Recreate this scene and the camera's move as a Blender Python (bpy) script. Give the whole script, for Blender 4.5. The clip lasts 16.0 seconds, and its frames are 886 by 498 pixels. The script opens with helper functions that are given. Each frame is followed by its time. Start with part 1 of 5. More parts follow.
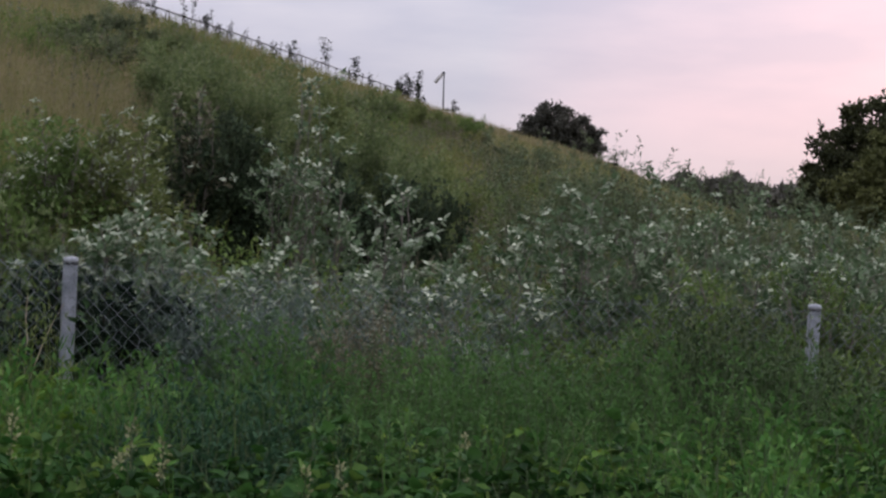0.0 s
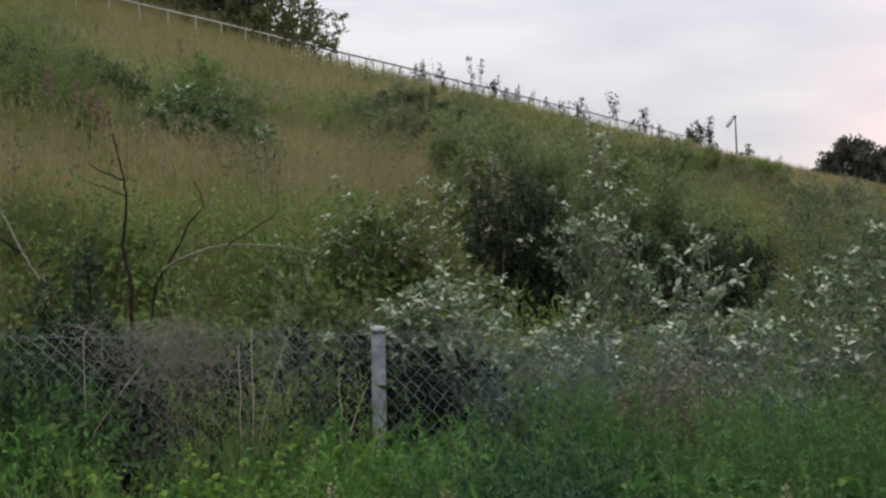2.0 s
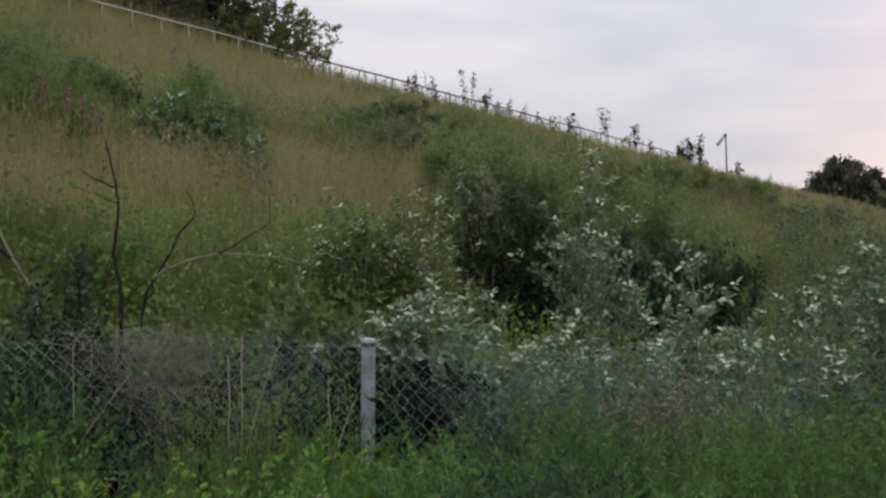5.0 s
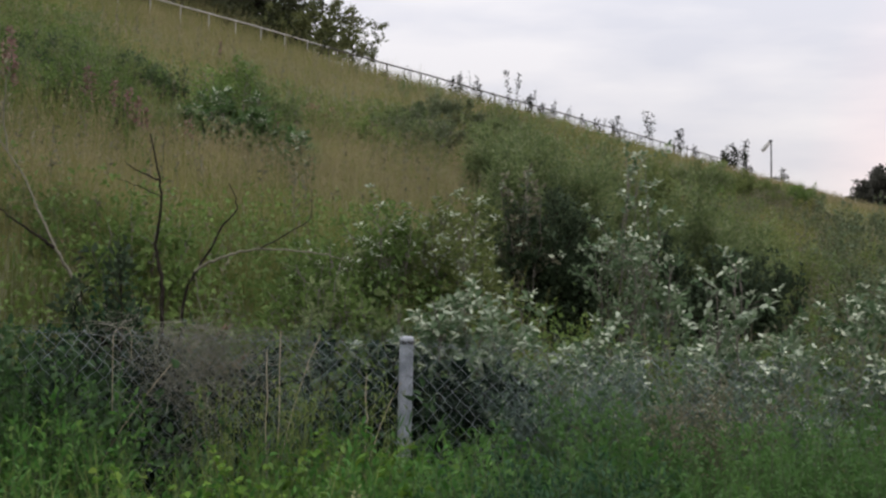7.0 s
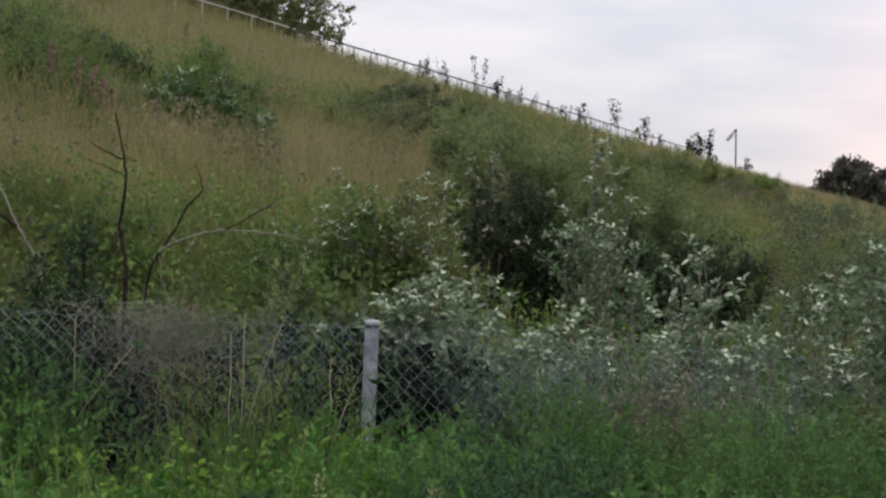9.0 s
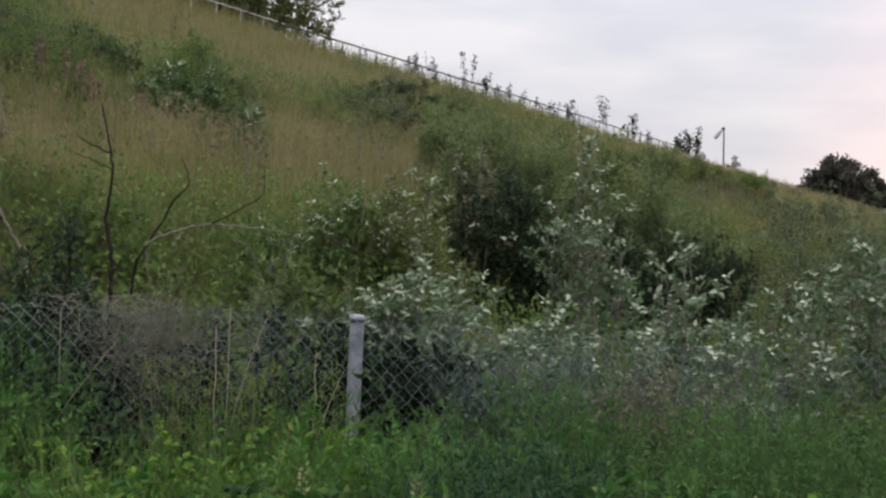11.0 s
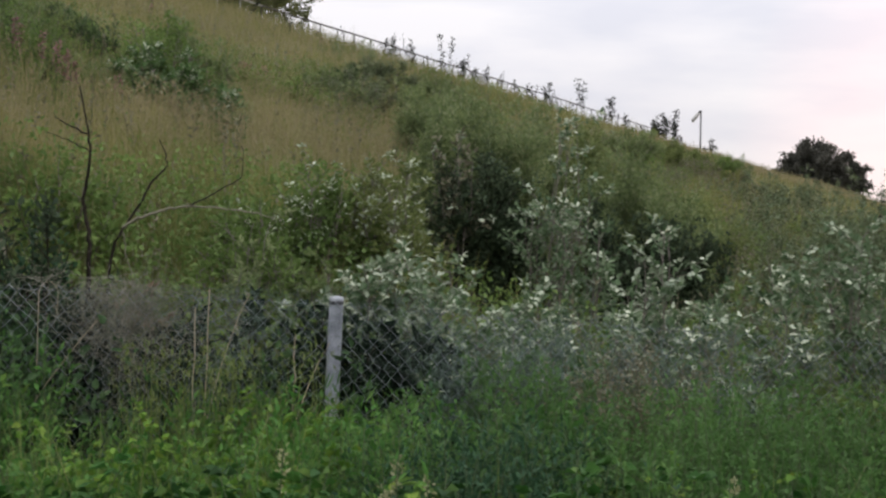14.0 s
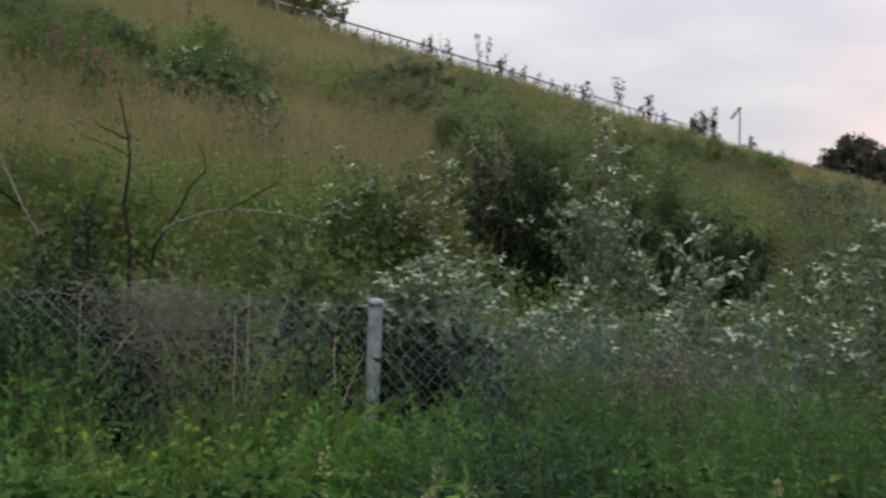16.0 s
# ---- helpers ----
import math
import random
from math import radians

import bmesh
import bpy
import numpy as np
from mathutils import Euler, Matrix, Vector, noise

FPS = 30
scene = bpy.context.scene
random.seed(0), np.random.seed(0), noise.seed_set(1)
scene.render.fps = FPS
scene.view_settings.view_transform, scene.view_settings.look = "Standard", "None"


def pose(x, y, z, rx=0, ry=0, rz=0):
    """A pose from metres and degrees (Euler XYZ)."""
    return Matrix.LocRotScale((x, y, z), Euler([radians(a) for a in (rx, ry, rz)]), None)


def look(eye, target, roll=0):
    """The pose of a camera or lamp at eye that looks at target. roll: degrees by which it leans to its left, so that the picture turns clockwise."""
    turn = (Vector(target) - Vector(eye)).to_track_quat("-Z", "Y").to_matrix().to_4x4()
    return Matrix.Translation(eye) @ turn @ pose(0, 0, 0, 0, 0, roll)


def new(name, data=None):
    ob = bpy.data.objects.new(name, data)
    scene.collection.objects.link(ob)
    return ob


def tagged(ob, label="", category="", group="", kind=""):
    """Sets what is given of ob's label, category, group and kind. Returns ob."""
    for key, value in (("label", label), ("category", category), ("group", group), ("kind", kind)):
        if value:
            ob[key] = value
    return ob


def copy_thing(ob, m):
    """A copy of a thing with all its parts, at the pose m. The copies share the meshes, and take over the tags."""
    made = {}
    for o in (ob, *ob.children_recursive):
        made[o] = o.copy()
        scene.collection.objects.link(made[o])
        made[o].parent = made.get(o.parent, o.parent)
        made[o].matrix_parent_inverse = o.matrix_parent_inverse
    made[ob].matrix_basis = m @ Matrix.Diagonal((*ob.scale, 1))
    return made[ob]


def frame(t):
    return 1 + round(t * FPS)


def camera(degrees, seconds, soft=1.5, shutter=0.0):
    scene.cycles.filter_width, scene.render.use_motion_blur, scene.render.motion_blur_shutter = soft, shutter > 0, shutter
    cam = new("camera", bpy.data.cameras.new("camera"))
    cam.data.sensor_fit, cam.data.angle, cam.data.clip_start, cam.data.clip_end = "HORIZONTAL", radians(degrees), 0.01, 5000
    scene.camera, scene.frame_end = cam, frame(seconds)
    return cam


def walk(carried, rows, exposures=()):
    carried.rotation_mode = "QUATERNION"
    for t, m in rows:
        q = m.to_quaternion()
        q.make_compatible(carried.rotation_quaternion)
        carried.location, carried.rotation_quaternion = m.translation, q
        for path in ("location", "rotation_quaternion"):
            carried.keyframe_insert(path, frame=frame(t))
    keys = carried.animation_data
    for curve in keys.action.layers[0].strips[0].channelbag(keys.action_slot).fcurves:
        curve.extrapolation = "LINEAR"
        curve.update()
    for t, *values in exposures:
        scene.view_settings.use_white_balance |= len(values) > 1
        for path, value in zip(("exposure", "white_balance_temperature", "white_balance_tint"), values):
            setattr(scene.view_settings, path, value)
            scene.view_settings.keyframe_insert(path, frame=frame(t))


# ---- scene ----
cam = camera(33.57, 16.0, soft=2.5, shutter=0.5)
# seconds, x, y, z, turn about x, y, z
PATH = (
    (0.0, 0.006, -0.049, 1.602, 88.16, -2.19, -12.72),
    (0.5, 0.013, -0.051, 1.615, 88.38, 0.20, -12.54),
    (0.6, 0.013, -0.048, 1.612, 88.34, 0.50, -11.90),
    (0.7, 0.013, -0.043, 1.610, 88.30, 0.75, -9.03),
    (0.8, 0.012, -0.037, 1.607, 88.42, 1.00, -6.43),
    (0.9, 0.012, -0.031, 1.604, 88.58, 1.30, -4.67),
    (1.0, 0.011, -0.027, 1.601, 88.85, 1.64, -3.84),
    (1.5, 0.011, -0.012, 1.603, 90.21, 1.79, -1.62),
    (2.0, 0.012, -0.007, 1.600, 90.31, 1.85, -1.15),
    (2.5, 0.013, -0.017, 1.603, 90.51, 1.80, -1.19),
    (3.0, 0.011, -0.009, 1.604, 90.59, 1.57, -1.23),
    (5.5, -0.003, -0.014, 1.603, 90.94, 0.63, -1.48),
    (6.0, -0.001, -0.007, 1.603, 91.07, 0.38, 0.28),
    (6.5, -0.001, 0.001, 1.597, 91.04, -0.53, 0.15),
    (7.0, 0.000, 0.000, 1.600, 90.80, -0.50, -0.01),
    (7.5, -0.004, 0.018, 1.597, 90.77, -0.62, -1.13),
    (8.0, -0.006, 0.012, 1.598, 90.68, -0.86, -1.16),
    (8.5, -0.011, 0.026, 1.597, 90.38, -1.14, -1.27),
    (11.0, 0.001, 0.005, 1.595, 90.08, -1.65, -1.88),
    (11.5, 0.001, -0.009, 1.593, 89.87, -2.20, -4.39),
    (12.0, 0.000, -0.017, 1.592, 88.52, -2.25, -5.31),
    (12.5, -0.011, -0.015, 1.593, 88.84, -2.62, -4.71),
    (13.0, -0.013, 0.007, 1.593, 89.44, -2.29, -3.03),
    (13.5, -0.012, 0.007, 1.589, 89.49, -1.88, -2.76),
    (14.0, -0.009, 0.003, 1.591, 89.43, -1.73, -2.77),
    (14.5, -0.008, 0.006, 1.591, 89.31, -1.54, -2.86),
    (15.0, -0.010, 0.012, 1.592, 89.32, -1.24, -2.82),
    (15.5, -0.002, 0.006, 1.600, 89.33, -1.01, -2.77),
    (15.7, -0.005, 0.008, 1.599, 89.33, -1.08, -2.60),
    (16.0, -0.009, 0.011, 1.598, 89.39, -1.21, -1.26),
)
walk(cam, [(t, pose(*p)) for t, *p in PATH],
     ((0.0, -0.24, 6150, 18), (0.5, -0.22, 6150, 18), (1.0, 0.06, 6500, 10), (1.5, 0.03, 6500, 10), (3.0, 0.06, 6500, 10), (5.3, -0.10, 6500, 10), (5.5, -0.06, 6500, 10), (6.5, 0.06, 6500, 10), (8.5, 0.08, 6500, 10), (11.0, 0.06, 6500, 10), (12.2, 0.03, 6500, 10), (13.0, -0.03, 6500, 10), (13.5, 0.05, 6500, 10), (14.0, 0.20, 6500, 10), (14.5, 0.25, 6500, 10), (15.0, 0.16, 6500, 10), (15.5, 0.15, 6500, 10), (16.0, -0.02, 6500, 10)))

# ---- world and light ----
SUN_AZ, SUN_EL = radians(37), radians(6)      # clockwise from +y, above the horizon
world = bpy.data.worlds.new("dusk_sky")
scene.world = world
world.use_nodes = True
nt = world.node_tree
nt.nodes.clear()


def node(tree, kind, **values):
    n = tree.nodes.new(kind)
    for k, v in values.items():
        n.inputs[k.replace("_", " ")].default_value = v
    return n


def ramp(tree, source, stops):
    n = tree.nodes.new("ShaderNodeValToRGB")
    els = n.color_ramp.elements
    while len(els) < len(stops):
        els.new(0.5)
    for e, (pos, col) in zip(els, stops):
        e.position, e.color = pos, (*col, 1)
    tree.links.new(source, n.inputs["Fac"])
    return n


def maths(tree, op, a, b, clamp=False):
    n = tree.nodes.new("ShaderNodeMath")
    n.operation, n.use_clamp = op, clamp
    for i, v in enumerate((a, b)):
        if isinstance(v, (int, float)):
            n.inputs[i].default_value = v
        else:
            tree.links.new(v, n.inputs[i])
    return n.outputs[0]


def mixed(tree, fac, a, b, blend="MIX"):
    n = tree.nodes.new("ShaderNodeMix")
    n.data_type, n.blend_type = "RGBA", blend
    for sock, v in ((n.inputs[0], fac), (n.inputs[6], a), (n.inputs[7], b)):
        if isinstance(v, (int, float)):
            sock.default_value = v
        elif isinstance(v, tuple):
            sock.default_value = (*v, 1)
        else:
            tree.links.new(v, sock)
    return n.outputs[2]


sky = nt.nodes.new("ShaderNodeTexSky")
sky.sky_type, sky.sun_disc, sky.sun_elevation, sky.sun_rotation = "NISHITA", False, SUN_EL, SUN_AZ
coord = nt.nodes.new("ShaderNodeTexCoord")
split = nt.nodes.new("ShaderNodeSeparateXYZ")
nt.links.new(coord.outputs["Generated"], split.inputs[0])
# closeness to the sunset's bearing
toward = maths(nt, "ADD", maths(nt, "MULTIPLY", split.outputs[0], math.sin(SUN_AZ)),
               maths(nt, "MULTIPLY", split.outputs[1], math.cos(SUN_AZ)))
# stretched cloud veil
mp = nt.nodes.new("ShaderNodeMapping")
mp.inputs["Scale"].default_value = (2.2, 2.2, 9.0)
mp.inputs["Rotation"].default_value = (0, radians(-9), radians(-20))
nt.links.new(coord.outputs["Generated"], mp.inputs[0])
nz = node(nt, "ShaderNodeTexNoise", Scale=1.9, Detail=5.0, Roughness=0.5)
nt.links.new(mp.outputs[0], nz.inputs["Vector"])
veil = ramp(nt, nz.outputs["Fac"], ((0.38, (0, 0, 0)), (0.57, (1, 1, 1)))).outputs[0]
glow = maths(nt, "MULTIPLY_ADD", toward, 15.0)
glow.node.inputs[2].default_value = -13.75
glow.node.use_clamp = True
low = maths(nt, "SUBTRACT", 1.0, maths(nt, "MULTIPLY", split.outputs[2], 2.4), True)
haze = maths(nt, "MULTIPLY_ADD", split.outputs[2], 14.0)
haze.node.inputs[2].default_value = 0.02
haze.node.use_clamp = True
pink = maths(nt, "MULTIPLY", maths(nt, "MULTIPLY", glow, low, True), haze, True)
pink = maths(nt, "MULTIPLY", pink, maths(nt, "MULTIPLY_ADD", veil, 0.45), True)
pink.node.inputs[1].links[0].from_node.inputs[2].default_value = 0.76
base = mixed(nt, veil, (0.56, 0.565, 0.63), (0.685, 0.669, 0.70))
cloud = mixed(nt, pink, base, (1.10, 0.785, 0.785))
# an overcast sky is about three times brighter overhead than at the horizon
height = maths(nt, "MAXIMUM", split.outputs[2], 0.0)
rise = maths(nt, "ADD", 1.0, maths(nt, "MULTIPLY", maths(nt, "POWER", height, 1.2), 2.3))
cloud = mixed(nt, 1.0, cloud, rise, "MULTIPLY")
faint = mixed(nt, 1.0, sky.outputs[0], (0.004, 0.004, 0.004), "MULTIPLY")
blend = mixed(nt, 1.0, cloud, faint, "ADD")
bg = nt.nodes.new("ShaderNodeBackground")
bg.inputs["Strength"].default_value = 1.0
nt.links.new(blend, bg.inputs["Color"])
wo = nt.nodes.new("ShaderNodeOutputWorld")
nt.links.new(bg.outputs[0], wo.inputs[0])

sun_data = bpy.data.lights.new("sun", "SUN")
sun_data.energy, sun_data.angle, sun_data.color = 0.5, radians(25), (1.0, 0.88, 0.82)
sun = new("sun", sun_data)
sun_dir = Vector((math.sin(SUN_AZ) * math.cos(SUN_EL), math.cos(SUN_AZ) * math.cos(SUN_EL), math.sin(SUN_EL)))
sun.matrix_world = look(sun_dir * 50, (0, 0, 0))

# ---- materials ----


def material(name):
    m = bpy.data.materials.new(name)
    m.use_nodes = True
    t = m.node_tree
    return m, t, t.nodes["Principled BSDF"], t.nodes["Material Output"]


def leafy(name, dark, light, rough=0.65, thin=0.25, patch=0.9, third=None, gloss=0.15, drift=None, swing=1.0):
    """Leaves or blades: a colour for each island, broad patches, and light through the blade."""
    m, t, bsdf, out = material(name)
    geo = t.nodes.new("ShaderNodeNewGeometry")
    rnd = geo.outputs["Random Per Island"]
    stops = [(0.0, dark), (1.0, light)] if third is None else [(0.0, dark), (0.72, light), (1.0, third)]
    own = ramp(t, rnd, stops).outputs[0]
    big = node(t, "ShaderNodeTexNoise", Scale=patch, Detail=3.0)
    t.links.new(geo.outputs["Position"], big.inputs["Vector"])
    if drift:
        wide = node(t, "ShaderNodeTexNoise", Scale=0.22, Detail=4.0, Roughness=0.6)
        t.links.new(geo.outputs["Position"], wide.inputs["Vector"])
        part_of = ramp(t, wide.outputs["Fac"], ((0.42, (0, 0, 0)), (0.62, (0.75, 0.75, 0.75)))).outputs[0]
        own = mixed(t, part_of, own, drift)
    shade = ramp(t, big.outputs["Fac"], ((0.3, (1 - 0.38 * swing, 1 - 0.34 * swing, 1 - 0.4 * swing)), (0.7, (1 + 0.25 * swing, 1 + 0.22 * swing, 1 + 0.15 * swing)))).outputs[0]
    col = mixed(t, 1.0, own, shade, "MULTIPLY")
    fine = node(t, "ShaderNodeTexNoise", Scale=55.0, Detail=2.0)
    t.links.new(geo.outputs["Position"], fine.inputs["Vector"])
    grain = ramp(t, fine.outputs["Fac"], ((0.3, (0.8, 0.8, 0.8)), (0.7, (1.12, 1.12, 1.12)))).outputs[0]
    col = mixed(t, 1.0, col, grain, "MULTIPLY")
    t.links.new(col, bsdf.inputs["Base Color"])
    bsdf.inputs["Roughness"].default_value = rough
    bsdf.inputs["Specular IOR Level"].default_value = gloss
    if thin > 0:
        tr = t.nodes.new("ShaderNodeBsdfTranslucent")
        t.links.new(col, tr.inputs["Color"])
        mx = t.nodes.new("ShaderNodeMixShader")
        mx.inputs[0].default_value = thin
        t.links.new(bsdf.outputs[0], mx.inputs[1])
        t.links.new(tr.outputs[0], mx.inputs[2])
        t.links.new(mx.outputs[0], out.inputs["Surface"])
    return m


def solid(name, dark, light, rough=0.7, metal=0.0, scale=8.0, bump=0.3, stretch=(1, 1, 1), gloss=0.5):
    """Bark, soil, metal: two tones over a noise at two scales, with relief."""
    m, t, bsdf, out = material(name)
    co = t.nodes.new("ShaderNodeTexCoord")
    mpn = t.nodes.new("ShaderNodeMapping")
    mpn.inputs["Scale"].default_value = stretch
    t.links.new(co.outputs["Object"], mpn.inputs[0])
    a = node(t, "ShaderNodeTexNoise", Scale=scale, Detail=6.0, Roughness=0.65)
    b = node(t, "ShaderNodeTexNoise", Scale=scale * 9, Detail=3.0)
    for n in (a, b):
        t.links.new(mpn.outputs[0], n.inputs["Vector"])
    f = maths(t, "ADD", maths(t, "MULTIPLY", a.outputs["Fac"], 0.7), maths(t, "MULTIPLY", b.outputs["Fac"], 0.3))
    col = ramp(t, f, ((0.35, dark), (0.65, light))).outputs[0]
    t.links.new(col, bsdf.inputs["Base Color"])
    bsdf.inputs["Roughness"].default_value, bsdf.inputs["Metallic"].default_value = rough, metal
    bsdf.inputs["Specular IOR Level"].default_value = gloss
    bp = t.nodes.new("ShaderNodeBump")
    bp.inputs["Strength"].default_value, bp.inputs["Distance"].default_value = bump, 0.01
    t.links.new(f, bp.inputs["Height"])
    t.links.new(bp.outputs[0], bsdf.inputs["Normal"])
    return m


M_SOIL = solid("soil_and_thatch", (0.062, 0.064, 0.028), (0.125, 0.122, 0.058), 0.95, scale=0.8, bump=0.8)
M_GRASS = leafy("meadow_grass", (0.148, 0.178, 0.052), (0.190, 0.208, 0.070), patch=0.45, third=(0.225, 0.225, 0.093), thin=0.45, drift=(0.205, 0.178, 0.085), swing=1.2)
M_DRY = leafy("dry_grass", (0.228, 0.207, 0.104), (0.294, 0.264, 0.141), patch=0.5, thin=0.45)
M_SEED = leafy("grass_seed_heads", (0.218, 0.188, 0.107), (0.280, 0.241, 0.147), patch=0.5, thin=0.45)
M_HERB = leafy("hillside_herbs", (0.100, 0.162, 0.045), (0.158, 0.228, 0.068), patch=0.7, thin=0.32)
M_WEED = leafy("bright_weed_leaves", (0.019, 0.069, 0.015), (0.048, 0.123, 0.026), patch=1.3, third=(0.110, 0.180, 0.036), thin=0.34, swing=1.5)
M_VERGE = leafy("verge_grass", (0.049, 0.142, 0.030), (0.100, 0.216, 0.053), patch=1.1, third=(0.13, 0.215, 0.055), thin=0.36, swing=1.4)
M_NETTLE = leafy("nettle_leaves", (0.060, 0.136, 0.038), (0.094, 0.184, 0.054), patch=1.2, thin=0.4, swing=0.9)
M_SILVER = leafy("silvery_leaves", (0.076, 0.130, 0.064), (0.145, 0.208, 0.118), patch=1.5, third=(0.265, 0.32, 0.23), rough=0.6, thin=0.32)
M_PALE = leafy("pale_leaf_undersides", (0.27, 0.325, 0.245), (0.60, 0.645, 0.52), rough=0.7, patch=2.0, thin=0.2)
M_SALLOW = leafy("sallow_leaves", (0.105, 0.150, 0.062), (0.185, 0.230, 0.100), patch=1.0, thin=0.45, third=(0.22, 0.25, 0.14))
# near-black leaves: the shade behind the wire is put into the colour
M_SHADE = leafy("undergrowth_shade_leaves", (0.009, 0.019, 0.013), (0.025, 0.040, 0.026), patch=1.5, thin=0.08, gloss=0.06)
M_TREE = leafy("tree_leaves", (0.034, 0.040, 0.020), (0.066, 0.074, 0.032), patch=0.3, thin=0.18)
M_OLIVE = leafy("olive_tree_leaves", (0.085, 0.098, 0.038), (0.14, 0.152, 0.060), patch=0.3, thin=0.2)
M_MUG = leafy("mugwort_leaves", (0.090, 0.114, 0.062), (0.155, 0.184, 0.104), patch=1.4, thin=0.2)
M_TEAL = leafy("dark_teal_leaves", (0.024, 0.068, 0.034), (0.048, 0.106, 0.052), patch=1.2, thin=0.2)
M_WORT = leafy("dull_mugwort_leaves", (0.042, 0.070, 0.028), (0.080, 0.120, 0.050), patch=1.4, thin=0.2)
# darkened copy of the sallow green, with the hollows' shade in the colour
M_LEAF_SHADE = leafy("shade_toned_leaves", (0.034, 0.054, 0.032), (0.072, 0.100, 0.056), patch=1.4, thin=0.2, gloss=0.08)
M_CREAM = leafy("cream_flower_buds", (0.26, 0.27, 0.14), (0.42, 0.42, 0.26), patch=2.0, thin=0.3)
M_WITHER = leafy("withered_leaves", (0.20, 0.135, 0.095), (0.34, 0.25, 0.18), patch=2.0, thin=0.2)
M_MULLEIN = leafy("pale_green_leaves", (0.15, 0.20, 0.085), (0.25, 0.29, 0.15), patch=2.0, thin=0.3)
M_VINE = leafy("climbing_leaves", (0.040, 0.085, 0.036), (0.085, 0.145, 0.064), patch=2.2, thin=0.25)
M_YELLOW = leafy("olive_bush_leaves", (0.118, 0.155, 0.050), (0.185, 0.218, 0.085), patch=0.8, thin=0.35)
M_BRIAR = leafy("bluish_bramble_leaves", (0.058, 0.118, 0.040), (0.118, 0.185, 0.075), patch=1.6, third=(0.23, 0.29, 0.17), thin=0.3)
M_HAY = leafy("arching_verge_grass", (0.11, 0.165, 0.042), (0.18, 0.225, 0.075), patch=1.2, third=(0.24, 0.25, 0.11), thin=0.35)
# distance haze is put into this colour: lighter and greyer than near trees
M_FAR_HAZE = leafy("hazed_woodland_leaves", (0.064, 0.064, 0.056), (0.110, 0.107, 0.092), patch=0.1, thin=0.18)
# near black: the backlit look against the sky is put into the colour
M_SKYLINE = leafy("backlit_silhouette_leaves", (0.013, 0.016, 0.011), (0.028, 0.032, 0.020), patch=0.3, thin=0.06)
M_LIME = leafy("yellow_green_leaves", (0.076, 0.168, 0.022), (0.138, 0.248, 0.040), patch=1.4, third=(0.17, 0.245, 0.046), thin=0.35, swing=1.2)
M_PINK = leafy("willowherb_flowers", (0.22, 0.125, 0.13), (0.32, 0.20, 0.20), patch=2.0)
M_DOCK = leafy("brown_herb_stalks", (0.128, 0.122, 0.082), (0.205, 0.192, 0.135), patch=0.8, thin=0.1)
M_STEM = solid("green_stems", (0.040, 0.068, 0.022), (0.080, 0.110, 0.042), 0.7, scale=20)
M_TWIG = solid("grey_brown_twigs", (0.07, 0.06, 0.05), (0.19, 0.165, 0.14), 0.85, scale=14, stretch=(1, 1, 0.2))
M_TANGLE = leafy("dead_stems", (0.150, 0.146, 0.124), (0.32, 0.308, 0.262), rough=0.9, thin=0.0, patch=1.4)
M_BARK = solid("dark_bark", (0.010, 0.008, 0.006), (0.030, 0.024, 0.018), 0.9, scale=10, bump=0.8, stretch=(1, 1, 0.25), gloss=0.1)
M_DEADWOOD = solid("weathered_branch_bark", (0.080, 0.076, 0.052), (0.22, 0.205, 0.150), 0.85, scale=7, bump=0.8, stretch=(1, 1, 0.4), gloss=0.2)
M_GREYSTEM = leafy("grey_seeding_stems", (0.080, 0.118, 0.100), (0.162, 0.21, 0.180), rough=0.9, thin=0.1, patch=1.6)
M_STRAW = solid("dry_straw_stalk", (0.25, 0.21, 0.14), (0.44, 0.38, 0.27), 0.8, scale=25, stretch=(1, 1, 0.1))
M_ZINC = solid("weathered_galvanised_steel", (0.14, 0.155, 0.18), (0.36, 0.38, 0.42), 0.65, metal=0.1, scale=11, bump=0.2)
M_CAP = solid("dulled_cap_steel", (0.20, 0.215, 0.235), (0.38, 0.40, 0.42), 0.7, metal=0.1, scale=14, bump=0.2)
M_WIRE = solid("galvanised_wire", (0.10, 0.118, 0.13), (0.25, 0.275, 0.295), 0.7, metal=0.2, scale=12, bump=0.1)
# the far rail's backlit darkness against the sky is put into this colour
M_RAIL_BACKLIT = solid("backlit_far_rail", (0.045, 0.04, 0.038), (0.10, 0.09, 0.085), 0.9, scale=3, bump=0.1, gloss=0.1)
M_RAIL = solid("galvanised_rail", (0.26, 0.25, 0.235), (0.43, 0.415, 0.39), 0.5, metal=0.3, scale=3, bump=0.1)
M_DARK = solid("dark_cap_seam", (0.02, 0.02, 0.022), (0.05, 0.05, 0.055), 0.7, scale=10)

# ---- mesh helpers ----
rng = np.random.default_rng(7)


def unit(v):
    return v / (np.linalg.norm(v, axis=-1, keepdims=True) + 1e-9)


def quad_mesh(name, V, F, mat, smooth=False):
    V, F = np.asarray(V, np.float32).reshape(-1, 3), np.asarray(F, np.int32).reshape(-1, 4)
    me = bpy.data.meshes.new(name)
    me.vertices.add(len(V))
    me.vertices.foreach_set("co", V.ravel())
    me.loops.add(F.size)
    me.loops.foreach_set("vertex_index", F.ravel())
    me.polygons.add(len(F))
    me.polygons.foreach_set("loop_start", np.arange(0, F.size, 4, dtype=np.int32))
    me.update(calc_edges=True)
    if smooth:
        me.polygons.foreach_set("use_smooth", np.ones(len(F), bool))
    me.materials.append(mat)
    return me


